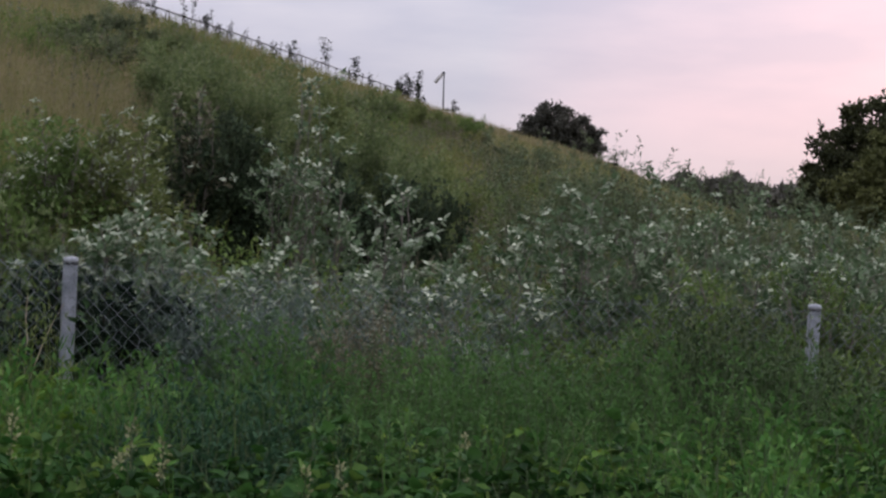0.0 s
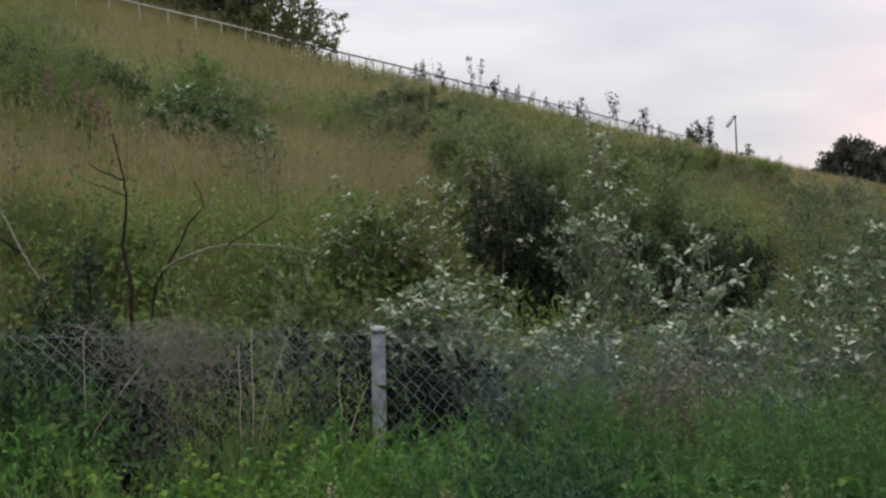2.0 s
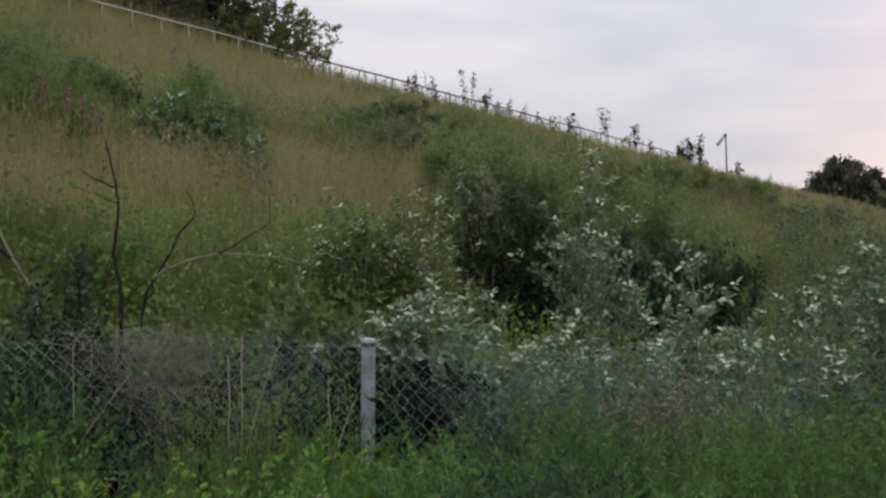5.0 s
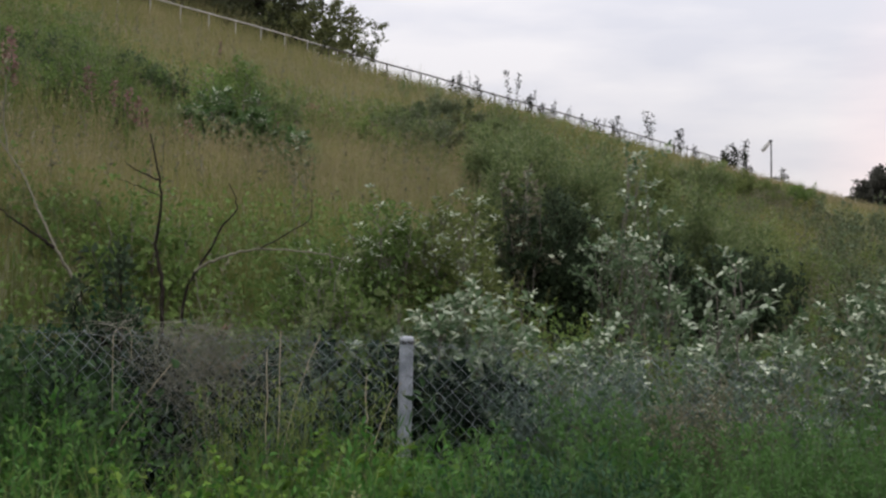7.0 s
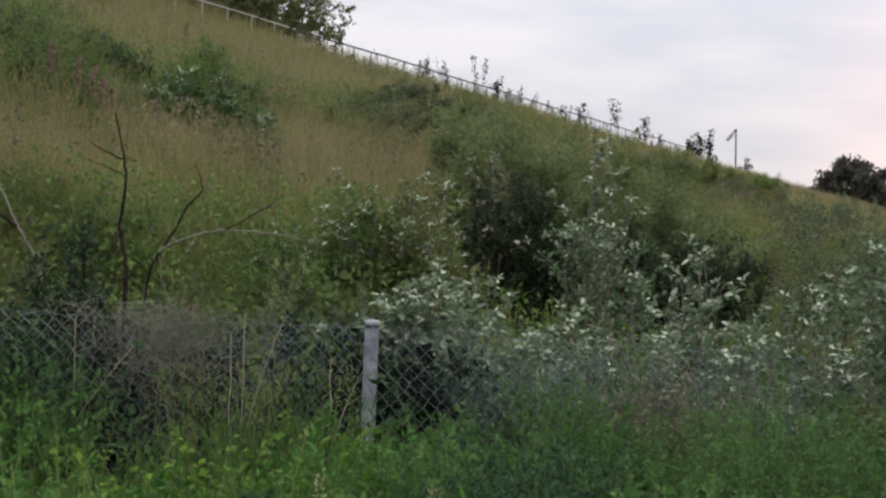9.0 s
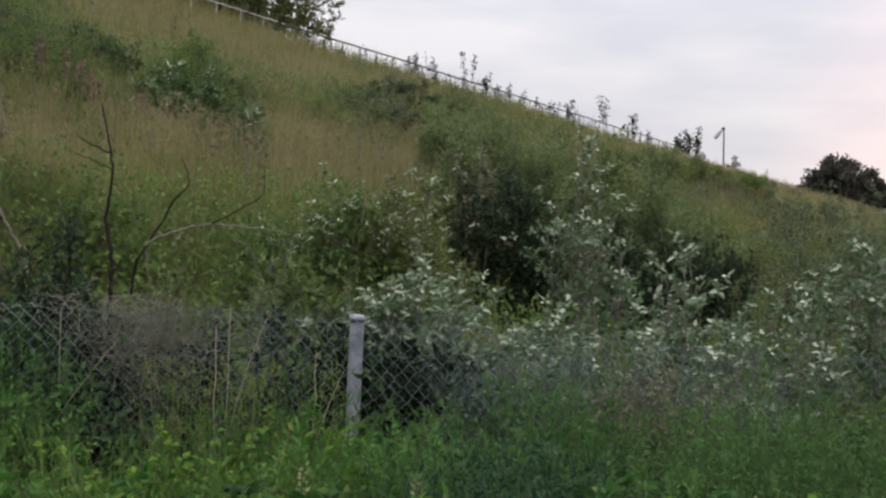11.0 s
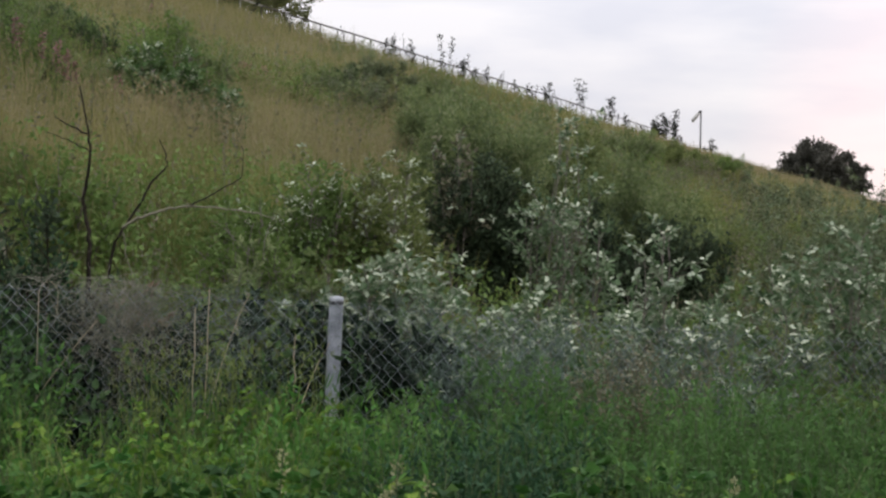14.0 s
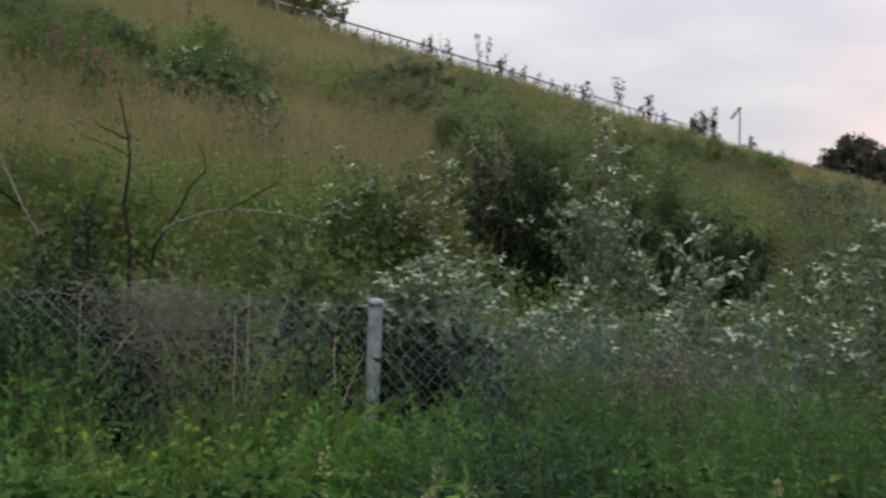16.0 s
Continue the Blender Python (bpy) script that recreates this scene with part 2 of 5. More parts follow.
def part(name, me, parent=None, label=""):
    ob = new(name, me)
    if parent is not None:
        ob.parent = parent
    return tagged(ob, label) if label else ob


def joined(pieces):
    """Several (V, F) into one."""
    Vs, Fs, n = [], [], 0
    for V, F in pieces:
        Vs.append(V)
        Fs.append(F + n)
        n += len(V)
    return np.concatenate(Vs), np.concatenate(Fs)


def leaves(P, D, N, L, W, fold=0.25, droop=0.15, small=False):
    """Folded, pointed leaves at P along D with the upper face towards N; L and W are lengths and widths."""
    n = len(P)
    L, W = np.broadcast_to(L, n)[:, None], np.broadcast_to(W, n)[:, None]
    D = unit(D)
    S = unit(np.cross(D, N))
    N = np.cross(S, D)
    if small:
        V = np.stack([P, P + D * L * 0.45 - S * W * 0.5 + N * W * fold, P + D * L - N * L * droop, P + D * L * 0.45 + S * W * 0.5 + N * W * fold], 1)
        return V.reshape(-1, 3), np.arange(4 * n).reshape(-1, 4)
    V = np.stack([P,
                  P + D * L * 0.30 - S * W * 0.48 + N * W * fold,
                  P + D * L * 0.68 - S * W * 0.36 + N * (W * fold - L * droop * 0.4),
                  P + D * L - N * L * droop,
                  P + D * L * 0.68 + S * W * 0.36 + N * (W * fold - L * droop * 0.4),
                  P + D * L * 0.30 + S * W * 0.48 + N * W * fold], 1).reshape(-1, 3)
    i = np.arange(n)[:, None] * 6
    F = np.concatenate([i + np.array([[0, 1, 2, 3]]), i + np.array([[0, 3, 4, 5]])], 1).reshape(-1, 4)
    return V, F


def blades(P, H, W, lean, az=None):
    """Grass blades: bent strips from P, H high, leaning over by lean (a share of H)."""
    n = len(P)
    H, W, lean = (np.broadcast_to(a, n)[:, None] for a in (H, W, lean))
    az = rng.uniform(0, 2 * np.pi, n) if az is None else az
    side = np.stack([np.cos(az), np.sin(az), np.zeros(n)], 1)
    fw = np.stack([-np.sin(az), np.cos(az), np.zeros(n)], 1)
    up = np.array([[0, 0, 1.0]])
    mid, tip = P + up * H * 0.58 + fw * H * lean * 0.3, P + up * H + fw * H * lean
    V = np.stack([P - side * W * 0.5, P + side * W * 0.5, mid - side * W * 0.42, mid + side * W * 0.42,
                  tip - side * W * 0.08, tip + side * W * 0.08], 1).reshape(-1, 3)
    i = np.arange(n)[:, None] * 6
    F = np.concatenate([i + np.array([[0, 1, 3, 2]]), i + np.array([[2, 3, 5, 4]])], 1).reshape(-1, 4)
    return V, F, tip, fw


def tubes(paths, radii, sides=4):
    """Round stems: paths (n, k, 3), radii (n, k) or (k,)."""
    paths = np.asarray(paths, float)
    n, k, _ = paths.shape
    radii = np.broadcast_to(np.asarray(radii, float), (n, k))
    T = unit(np.gradient(paths, axis=1))
    ref = np.where(np.abs(T[..., 2:3]) > 0.9, np.array([1.0, 0, 0]), np.array([0, 0, 1.0]))
    A = unit(np.cross(T, ref))
    B = np.cross(T, A)
    a = np.arange(sides) * 2 * np.pi / sides
    V = (paths[:, :, None] + radii[:, :, None, None] * (np.cos(a)[None, None, :, None] * A[:, :, None]
                                                        + np.sin(a)[None, None, :, None] * B[:, :, None])).reshape(-1, 3)
    base = (np.arange(n)[:, None, None] * k + np.arange(k - 1)[None, :, None]) * sides
    j, j2 = np.arange(sides)[None, None], ((np.arange(sides) + 1) % sides)[None, None]
    F = np.stack([base + j, base + j2, base + sides + j2, base + sides + j], -1).reshape(-1, 4)
    return V, F


def bent(starts, ways, lengths, k=6, sag=0.0, wobble=0.06):
    """Wavering polylines from starts along ways."""
    n = len(starts)
    s = np.linspace(0, 1, k)[None, :, None]
    L = np.broadcast_to(lengths, n)[:, None, None]
    w = rng.normal(0, 1, (n, k, 3)) * wobble
    w[:, 0] = 0
    line = starts[:, None] + unit(ways)[:, None] * s * L + np.cumsum(w, 1) * L * 0.35
    line[..., 2] -= (sag * L * s ** 2)[..., 0]
    return line


def along(paths, f):
    """Points and tangents at shares f (n,) of the paths (n, k, 3)."""
    n, k, _ = paths.shape
    x = np.clip(f, 0, 0.999) * (k - 1)
    i = x.astype(int)
    w = (x - i)[:, None]
    r = np.arange(n)
    a, b = paths[r, i], paths[r, i + 1]
    return a * (1 - w) + b * w, unit(b - a)


# ---- ground: verge, embankment, plain ----
CREST = 35.7        # distance from the camera's foot, square to the embankment, to its edge
SLOPE = 0.338


def across(x, y):
    return (0.47 * y - x) / 1.105


def smooth(a, b, v):
    s = np.clip((v - a) / (b - a), 0, 1)
    return s * s * (3 - 2 * s)


def ground_z(x, y):
    x, y = np.asarray(x, float), np.asarray(y, float)
    p = across(x, y)
    up = SLOPE * np.where(p < 20, np.log1p(np.exp(np.minimum(p, 20) - 2.2)), p - 2.2)
    top = SLOPE * (CREST - 2.2) - 1.5 * smooth(104, 150, y) + 0.7 * smooth(190, 240, y)
    up = np.minimum(up, top + 0.02 * (p - CREST) + 2.7 * smooth(CREST + 0.3, CREST + 5.0, p) * smooth(84, 62, y))
    up = np.where(p > 48, np.maximum(top - (p - 48) * 0.4, 0), up)
    up = up * smooth(7.3, 11.0, y)
    lump = 0.10 * np.sin(x * 0.9 + 0.4 * y) * np.sin(y * 0.7 + 1.3) + 0.05 * np.sin(2.3 * x + 1.1) * np.sin(1.9 * y)
    return up + lump * smooth(8, 14, np.hypot(x, y)) * smooth(400, 100, np.hypot(x, y))


def on(u, d):
    """A place on the ground at distance d ahead and u * d to the side."""
    return np.array([u * d, d, float(ground_z(u * d, d))])


rad = np.concatenate([[0.3], np.geomspace(1.0, 4500, 150)])
ang = np.linspace(0, 2 * np.pi, 241)[:-1]
gx, gy = rad[:, None] * np.sin(ang), rad[:, None] * np.cos(ang)
GV = np.stack([gx, gy, ground_z(gx, gy)], -1).reshape(-1, 3)
ri, ai = np.meshgrid(np.arange(len(rad) - 1), np.arange(240), indexing="ij")
a2 = (ai + 1) % 240
GF = np.stack([ri * 240 + ai, (ri + 1) * 240 + ai, (ri + 1) * 240 + a2, ri * 240 + a2], -1).reshape(-1, 4)
GV = np.concatenate([GV, [[0, 0, float(ground_z(0, 0))]]])
c0 = np.arange(0, 240, 2)
GF = np.concatenate([GF, np.stack([np.full(120, len(GV) - 1), c0, c0 + 1, (c0 + 2) % 240], -1)])
ground = part("ground", quad_mesh("ground", GV, GF, M_SOIL, True))
tagged(ground, "rough soil and thatch of a verge and grassy embankment", "ground", kind="structure")

# ---- grass of the embankment ----


def scatter(n, u0, u1, d0, d1, bias=1.0):
    """Places over a fan ahead of the walk, spread evenly over what is seen of it."""
    u = rng.uniform(u0, u1, n)
    d = d0 * (d1 / d0) ** (rng.uniform(0, 1, n) ** bias)
    x, y = u * d, d
    return np.stack([x, y, ground_z(x, y)], 1), d


def patchy(P, scale, seed):
    """A smooth field of 0 to 1 over the plan."""
    x, y = P[:, 0] / scale, P[:, 1] / scale
    v = (np.sin(x * 1.3 + seed) * np.sin(y * 1.1 + 2 * seed) + 0.6 * np.sin(x * 2.9 + y * 1.7 + 3 * seed)
         + 0.4 * np.sin(x * 5.3 - y * 4.1 + seed))
    return np.clip(0.5 + v * 0.33, 0, 1)


def stuff(name, V, F, mat, label, category):
    return tagged(part(name, quad_mesh(name, V, F, mat)), label, category, kind="stuff")


def dryness(P):
    """Where the sward is straw-coloured: a band low on the slope, another below the railing."""
    p = across(P[:, 0], P[:, 1])
    u = P[:, 0] / P[:, 1]
    wav = 0.5 + patchy(P, 4.0, 1.7)
    edge = 10.4 + 2.6 * smooth(-0.17, -0.06, u)
    low = smooth(6.8, 8.0, p) * smooth(edge + 1.0, edge - 1.0, p) * smooth(0.06, 0.03, u) * (0.30 + 0.45 * smooth(-0.2, -0.12, u) + 0.6 * smooth(-0.09, -0.02, u))
    high = smooth(18, 24, p) * (0.2 + 0.5 * smooth(0.1, -0.05, u)) * (1 - 0.9 * smooth(-0.19, -0.25, u))
    end = smooth(0.16, 0.26, u) * smooth(24, 30, p) * 0.9
    rest = 0.12 * smooth(4.0, 7.0, p)
    return np.clip((low + high + end) * wav + rest, 0, 1)


def bare(P):
    """The ground under the sallows, too dark for grass."""
    u, d = P[:, 0] / P[:, 1], P[:, 1]
    return (u > 0.035) & (u < 0.205) & (d > 11.2) & (d < 16.2)


def strips(P, H, W, lean):
    """Far blades: one tapered strip each."""
    n = len(P)
    H, W, lean = (np.broadcast_to(a, n)[:, None] for a in (H, W, lean))
    az = rng.uniform(0, 2 * np.pi, n)
    side = np.stack([np.cos(az), np.sin(az), np.zeros(n)], 1)
    tip = P + np.array([[0, 0, 1.0]]) * H + np.stack([-np.sin(az), np.cos(az), np.zeros(n)], 1) * H * lean
    V = np.stack([P - side * W * 0.5, P + side * W * 0.5, tip + side * W * 0.12, tip - side * W * 0.12], 1).reshape(-1, 3)
    return V, np.arange(4 * n).reshape(-1, 4)


P, d = scatter(270000, -0.42, 0.75, 8.5, 270, 0.8)
up = across(P[:, 0], P[:, 1])
keep = (up < CREST + 5.0 - 4.0 * smooth(70, 95, d)) & (~bare(P) | (rng.uniform(0, 1, len(P)) < 0.03))
P, d, up = P[keep], d[keep], up[keep]
tuft = (0.35 + 0.9 * patchy(P, 0.45, 0.7)) * (0.6 + 0.8 * patchy(P, 1.9, 5.2)) * (1 + 0.45 * smooth(26, 33, up))
tall = rng.uniform(0.28, 0.62, len(P)) * tuft * (1 + d / 300)
near = d < 17
a = blades(P[near], tall[near], 0.0056 * (1 + d[near] / 30), rng.uniform(0.1, 0.7, near.sum()))
b = strips(P[~near], tall[~near], 0.0067 * (1 + d[~near] / 34), rng.uniform(0.1, 0.7, (~near).sum()))
V, F = joined([a[:2], b])
stuff("hillside_grass", V, F, M_GRASS, "long green meadow grass covering the embankment", "grass")

P, d = scatter(150000, -0.42, 0.72, 9.0, 270, 0.8)
keep = (across(P[:, 0], P[:, 1]) < CREST + 1) & ~bare(P) & (rng.uniform(0, 1, len(P)) < dryness(P) * 0.9)
P, d = P[keep], d[keep]
V, F, tip, fw = blades(P, rng.uniform(0.35, 0.82, len(P)) * (1 + 0.6 * smooth(100, 220, d)), 0.0032 * (1 + d / 36), rng.uniform(0.05, 0.4, len(P)))
stuff("dry_hillside_grass", V, F, M_DRY, "dry straw-coloured grass stalks on the slope", "grass")
n = len(tip)
k = 4
V, F = leaves(np.repeat(tip, k, 0) + rng.normal(0, 0.05, (k * n, 3)) - [0, 0, 0.05], unit(np.repeat(fw, k, 0) * 0.5 + [0, 0, 1.0]) + rng.normal(0, 0.5, (k * n, 3)),
              rng.normal(0, 1, (k * n, 3)), rng.uniform(0.03, 0.075, k * n) * np.repeat(1 + d / 60, k), 0.0055 * np.repeat(1 + d / 34, k), small=True)
stuff("grass_seed_heads", V, F, M_SEED, "hazy tan seed heads of tall dry grass", "grass")

# longer fringe in front of and behind the railing, tallest at the near end
n = 44000
y = 36 * (260 / 36) ** rng.uniform(0, 1, n)
off = rng.uniform(-4.5, 3.2, n)
P = np.stack([-39.4 + 0.47 * y + off * 0.905, y - off * 0.425, np.zeros(n)], 1)
P[:, 2] = ground_z(P[:, 0], P[:, 1])
far = smooth(70, 88, y)
tall = (1.34 - 0.16 * far - 0.5 * smooth(104, 130, y)) * np.where(off > 0.4, 0.72, 1.0) * rng.uniform(0.35, 1.0, n) * (0.75 + 0.4 * patchy(P, 1.2, 3.3))
tall *= np.where((off < 0) & (y < 80), 1.3, 1.0)
dry = rng.uniform(0, 1, n) < 0.55 - 0.3 * far
for own, mat, label in ((~dry, M_GRASS, "tall green grass fringe along the edge of the embankment"), (dry, M_DRY, "tall pale dry grass along the edge of the embankment")):
    V, F = strips(P[own], tall[own], 0.008 * (1 + P[own, 1] / 50), rng.uniform(0.05, 0.45, own.sum()))
    stuff("crest_grass", V, F, mat, label, "grass")

# pale tufts on the far end of the crest
n = 13000
y = rng.uniform(120, 300, n)
off = rng.uniform(-1.0, 9.0, n)
P = np.stack([-39.4 + 0.47 * y + off * 0.905, y - off * 0.425, np.zeros(n)], 1)
P[:, 2] = ground_z(P[:, 0], P[:, 1])
V, F, tip, fw = blades(P, rng.uniform(0.35, 0.9, n) * (0.35 + 1.2 * patchy(P, 5.0, 2.2)), 0.09, rng.uniform(0.1, 0.6, n))
stuff("pale_tufts", V, F, M_SEED, "pale dry grass tufts on the far end of the crest", "grass")

# upright brown herb stalks with small leaves
P, d = scatter(8200, -0.42, 0.70, 10.0, 75, 0.9)
keep = (across(P[:, 0], P[:, 1]) < CREST) & ~bare(P) & (rng.uniform(0, 1, len(P)) < 0.16 + 0.84 * (P[:, 0] / P[:, 1] > 0.14))
P, d = P[keep], d[keep]
n = len(P)
m = bent(P, np.stack([rng.normal(0, 0.12, n), rng.normal(0, 0.12, n), np.ones(n)], 1), rng.uniform(0.45, 0.95, n), 5, 0, 0.05)
V, F = tubes(m, (0.003 * (1 + d / 40))[:, None] * np.linspace(1, 0.5, 5), 3)
idx = np.repeat(np.arange(n), 9)
Q, T = along(m[idx], rng.uniform(0.35, 1, len(idx)))
big = (1 + d[idx] / 40)
V2, F2 = leaves(Q, unit(T + rng.normal(0, 0.8, Q.shape)), rng.normal(0, 1, Q.shape), 0.048 * big, 0.019 * big, small=True)
V, F = joined([(V, F), (V2, F2)])
stuff("herb_stalks", V, F, M_DOCK, "upright brownish herb stalks scattered over the slope", "herbs")

# ---- shrubs and weeds ----


def foliage(paths, per, L, W, spread, f0=0.2, up=0.5, small=False):
    """Leaves along the paths: per on each, from the share f0 outward."""
    n = len(paths)
    idx = np.repeat(np.arange(n), per)
    m = len(idx)
    f = f0 + (1 - f0) * rng.uniform(0, 1, m) ** 0.8
    P, T = along(paths[idx], f)
    out = unit(rng.normal(0, 1, (m, 3)))
    D = unit(T * 0.6 + out * 0.9 + np.array([0, 0, 0.15]))
    P = P + out * rng.uniform(0, spread, m)[:, None]
    N = unit(rng.normal(0, 1, (m, 3)) * 0.7 + np.array([0, 0, up]))
    return leaves(P, D, N, L * rng.uniform(0.6, 1.25, m), W * rng.uniform(0.6, 1.25, m), 0.2, rng.uniform(0, 0.35, m)[:, None], small)


def rosettes(paths, L, W):
    """Whorls of level leaves round the tips of the paths, two tiers each."""
    n, per = len(paths), 7
    idx = np.repeat(np.arange(n), per)
    m = len(idx)
    f = np.where(np.arange(m) % per < 4, 0.97, rng.uniform(0.62, 0.85, m))
    P, T = along(paths[idx], f)
    az = np.tile(np.arange(per) * 2.4, n) + np.repeat(rng.uniform(0, 6.28, n), per) + rng.normal(0, 0.3, m)
    D = np.stack([np.cos(az), np.sin(az), rng.normal(0.3, 0.5, m)], 1)
    N = unit(rng.normal(0, 0.5, (m, 3)) + np.array([0, 0, 1.0]))
    return leaves(P + unit(D) * 0.008, D, N, L * rng.uniform(0.55, 1.15, m), W * rng.uniform(0.6, 1.15, m), 0.12, rng.uniform(0, 0.3, m)[:, None])


def shrub(name, at, width, height, stems, twigs, per, L, W, leaf_mat, label, category="shrub", pale=0.0, wood=None,
          spread=0.04, depth=None, flare=0.55, stem_r=0.010, f0=0.25, pale_mat=None, group="", small=False, rise=0.25):
    """A many-stemmed bush: stems that fan out of the ground, twigs on them and leaves along the twigs."""
    depth = depth or width
    root = new(name)
    root.location = at
    a, r = rng.uniform(0, 2 * np.pi, stems), np.sqrt(rng.uniform(0, 1, stems))
    ex, ey = np.cos(a) * r, np.sin(a) * r
    S = np.stack([ex * width * 0.5 * (1 - flare), ey * depth * 0.5 * (1 - flare), np.full(stems, -0.12)], 1)
    hz = height * np.sqrt(np.clip(1.08 - r ** 2 * 0.8, 0.1, 1)) * rng.uniform(0.62, 1.0, stems)
    E = np.stack([ex * width * 0.5, ey * depth * 0.5, hz], 1)
    way = E - S
    long = np.linalg.norm(way, axis=1)
    main = bent(S, way, long, 7, 0.0, 0.07)
    pieces = [tubes(main, stem_r * np.linspace(1, 0.3, 7), 4)]
    idx = np.repeat(np.arange(stems), twigs)
    f = rng.uniform(0.22, 1.0, len(idx))
    P0, T0 = along(main[idx], f)
    tw = unit(T0 * 0.8 + unit(rng.normal(0, 1, (len(idx), 3))) * 0.9 + [0, 0, rise])
    tl = long[idx] * rng.uniform(0.14, 0.34, len(idx)) * (1.25 - 0.6 * f)
    tp = bent(P0, tw, tl, 5, 0.05, 0.1)
    pieces.append(tubes(tp[:, ::2], stem_r * 0.45 * np.linspace(1, 0.3, 3), 3))
    V, F = joined(pieces)
    tagged(part("branchwork", quad_mesh("branchwork", V, F, wood or M_TWIG), root), kind="stuff")
    V, F = foliage(tp, per, L, W, spread, f0, small=small)
    tagged(part("foliage", quad_mesh("foliage", V, F, leaf_mat), root), kind="stuff")
    if pale > 0:
        high = smooth(0.35, 0.8, tp[:, -1, 2] / height)
        tips = tp[rng.uniform(0, 1, len(tp)) < np.minimum(1, pale * 2.6) * (0.08 + 0.92 * high)]
        V, F = rosettes(tips, L, W * 0.92)
        tagged(part("pale_foliage", quad_mesh("pale_foliage", V, F, pale_mat or M_PALE), root), "pale silvery leaves turned to the sky", kind="stuff")
    return tagged(root, label, category, group)


# ---- chain-link fence ----
FENCE_Y = 6.88


def fence_top(x):
    return 1.278 - 0.037 * (x + 0.165)


def chain_link_fence():
    root = new("chain_link_fence")
    root.location = (0, FENCE_Y, 0)
    xs = (-7.6, -3.88, -0.165, 3.55, 7.27, 10.98)
    for x in xs:
        top = fence_top(x)
        z = np.array([-0.3, 0.0, 0.4, 0.8, top - 0.03, top - 0.012])
        lean = 0.018
        path = np.stack([x - (top - z) * lean, np.zeros(6), z], 1)[None]
        V, F = tubes(path, np.full(6, 0.0330), 16)
        post = part("post", quad_mesh("post", V, F, M_ZINC, True), root)
        rim = np.array([[x, 0, top - 0.014], [x, 0, top - 0.012], [x, 0, top - 0.004], [x, 0, top + 0.006], [x, 0, top + 0.011]])
        V, F = tubes(rim[None], np.array([0.0331, 0.0345, 0.0345, 0.031, 0.002]), 16)
        part("cap", quad_mesh("cap", V, F, M_CAP, True), post, "pale dulled post cap")
        V, F = tubes(np.array([[[x, 0, top - 0.030], [x, 0, top - 0.027], [x, 0, top - 0.0135], [x, 0, top - 0.0125]]]),
                     np.array([0.0330, 0.0342, 0.0342, 0.0330]), 16)
        part("seam", quad_mesh("seam", V, F, M_DARK, True), post, "dark seam under the cap")
        zs = np.array([0.35, 0.75, 1.1])
        for zz in zs:
            c = x - (top - zz) * lean
            a = np.linspace(0, 2 * np.pi, 13)
            ring = np.stack([c + 0.035 * np.cos(a), 0.035 * np.sin(a), np.full(13, zz)], 1)
            V, F = tubes(ring[None], np.full(13, 0.0018), 4)
            part("tie_wire", quad_mesh("tie_wire", V, F, M_WIRE), post)
    s = 0.037
    for xa, xb in zip(xs[:-1], xs[1:]):
        n, rows = int((xb - xa) / s), 33
        i = np.arange(n)[:, None]
        j = np.arange(rows)[None]
        X = xa + (i + (i + j) % 2) * s
        drop = 0.018 * np.sin(np.pi * (X - xa) / (xb - xa))
        Z = fence_top(X) - 0.015 - drop + 0.012 * np.sin(X * 7.3) * np.sin(X * 2.9) - j * s * (1 + 0.02 * np.sin(X * 3))
        Y = -0.040 + 0.0022 * (-1.0) ** j + 0.022 * np.sin(X * 2.1 + Z * 2.7) * np.sin(np.pi * (X - xa) / (xb - xa))
        X = X + 0.012 * np.sin(Z * 9 + X * 5) + 0.006 * np.sin(Z * 23 + X * 11) + rng.normal(0, 0.004, X.shape)
        V, F = tubes(np.stack([X, Y, Z], -1), np.full(rows, 0.0020), 3)
        part("wire_mesh", quad_mesh("wire_mesh", V, F, M_WIRE), root, "grey diamond wire mesh panel")
        for k in (0.03, 0.62, 1.17):
            xx = np.linspace(xa, xb, 12)
            line = np.stack([xx, np.full(12, -0.044), fence_top(xx) - k - 0.02 * np.sin(np.pi * (xx - xa) / (xb - xa))], 1)
            V, F = tubes(line[None], np.full(12, 0.0007), 4)
            part("line_wire", quad_mesh("line_wire", V, F, M_WIRE), root)
    return tagged(root, "galvanised chain-link fence overgrown with weeds and dead stems", "fence")


chain_link_fence()

# ---- railing along the edge of the embankment ----


def crest_xy(y):
    return -39.4 + 0.47 * y + 0.2


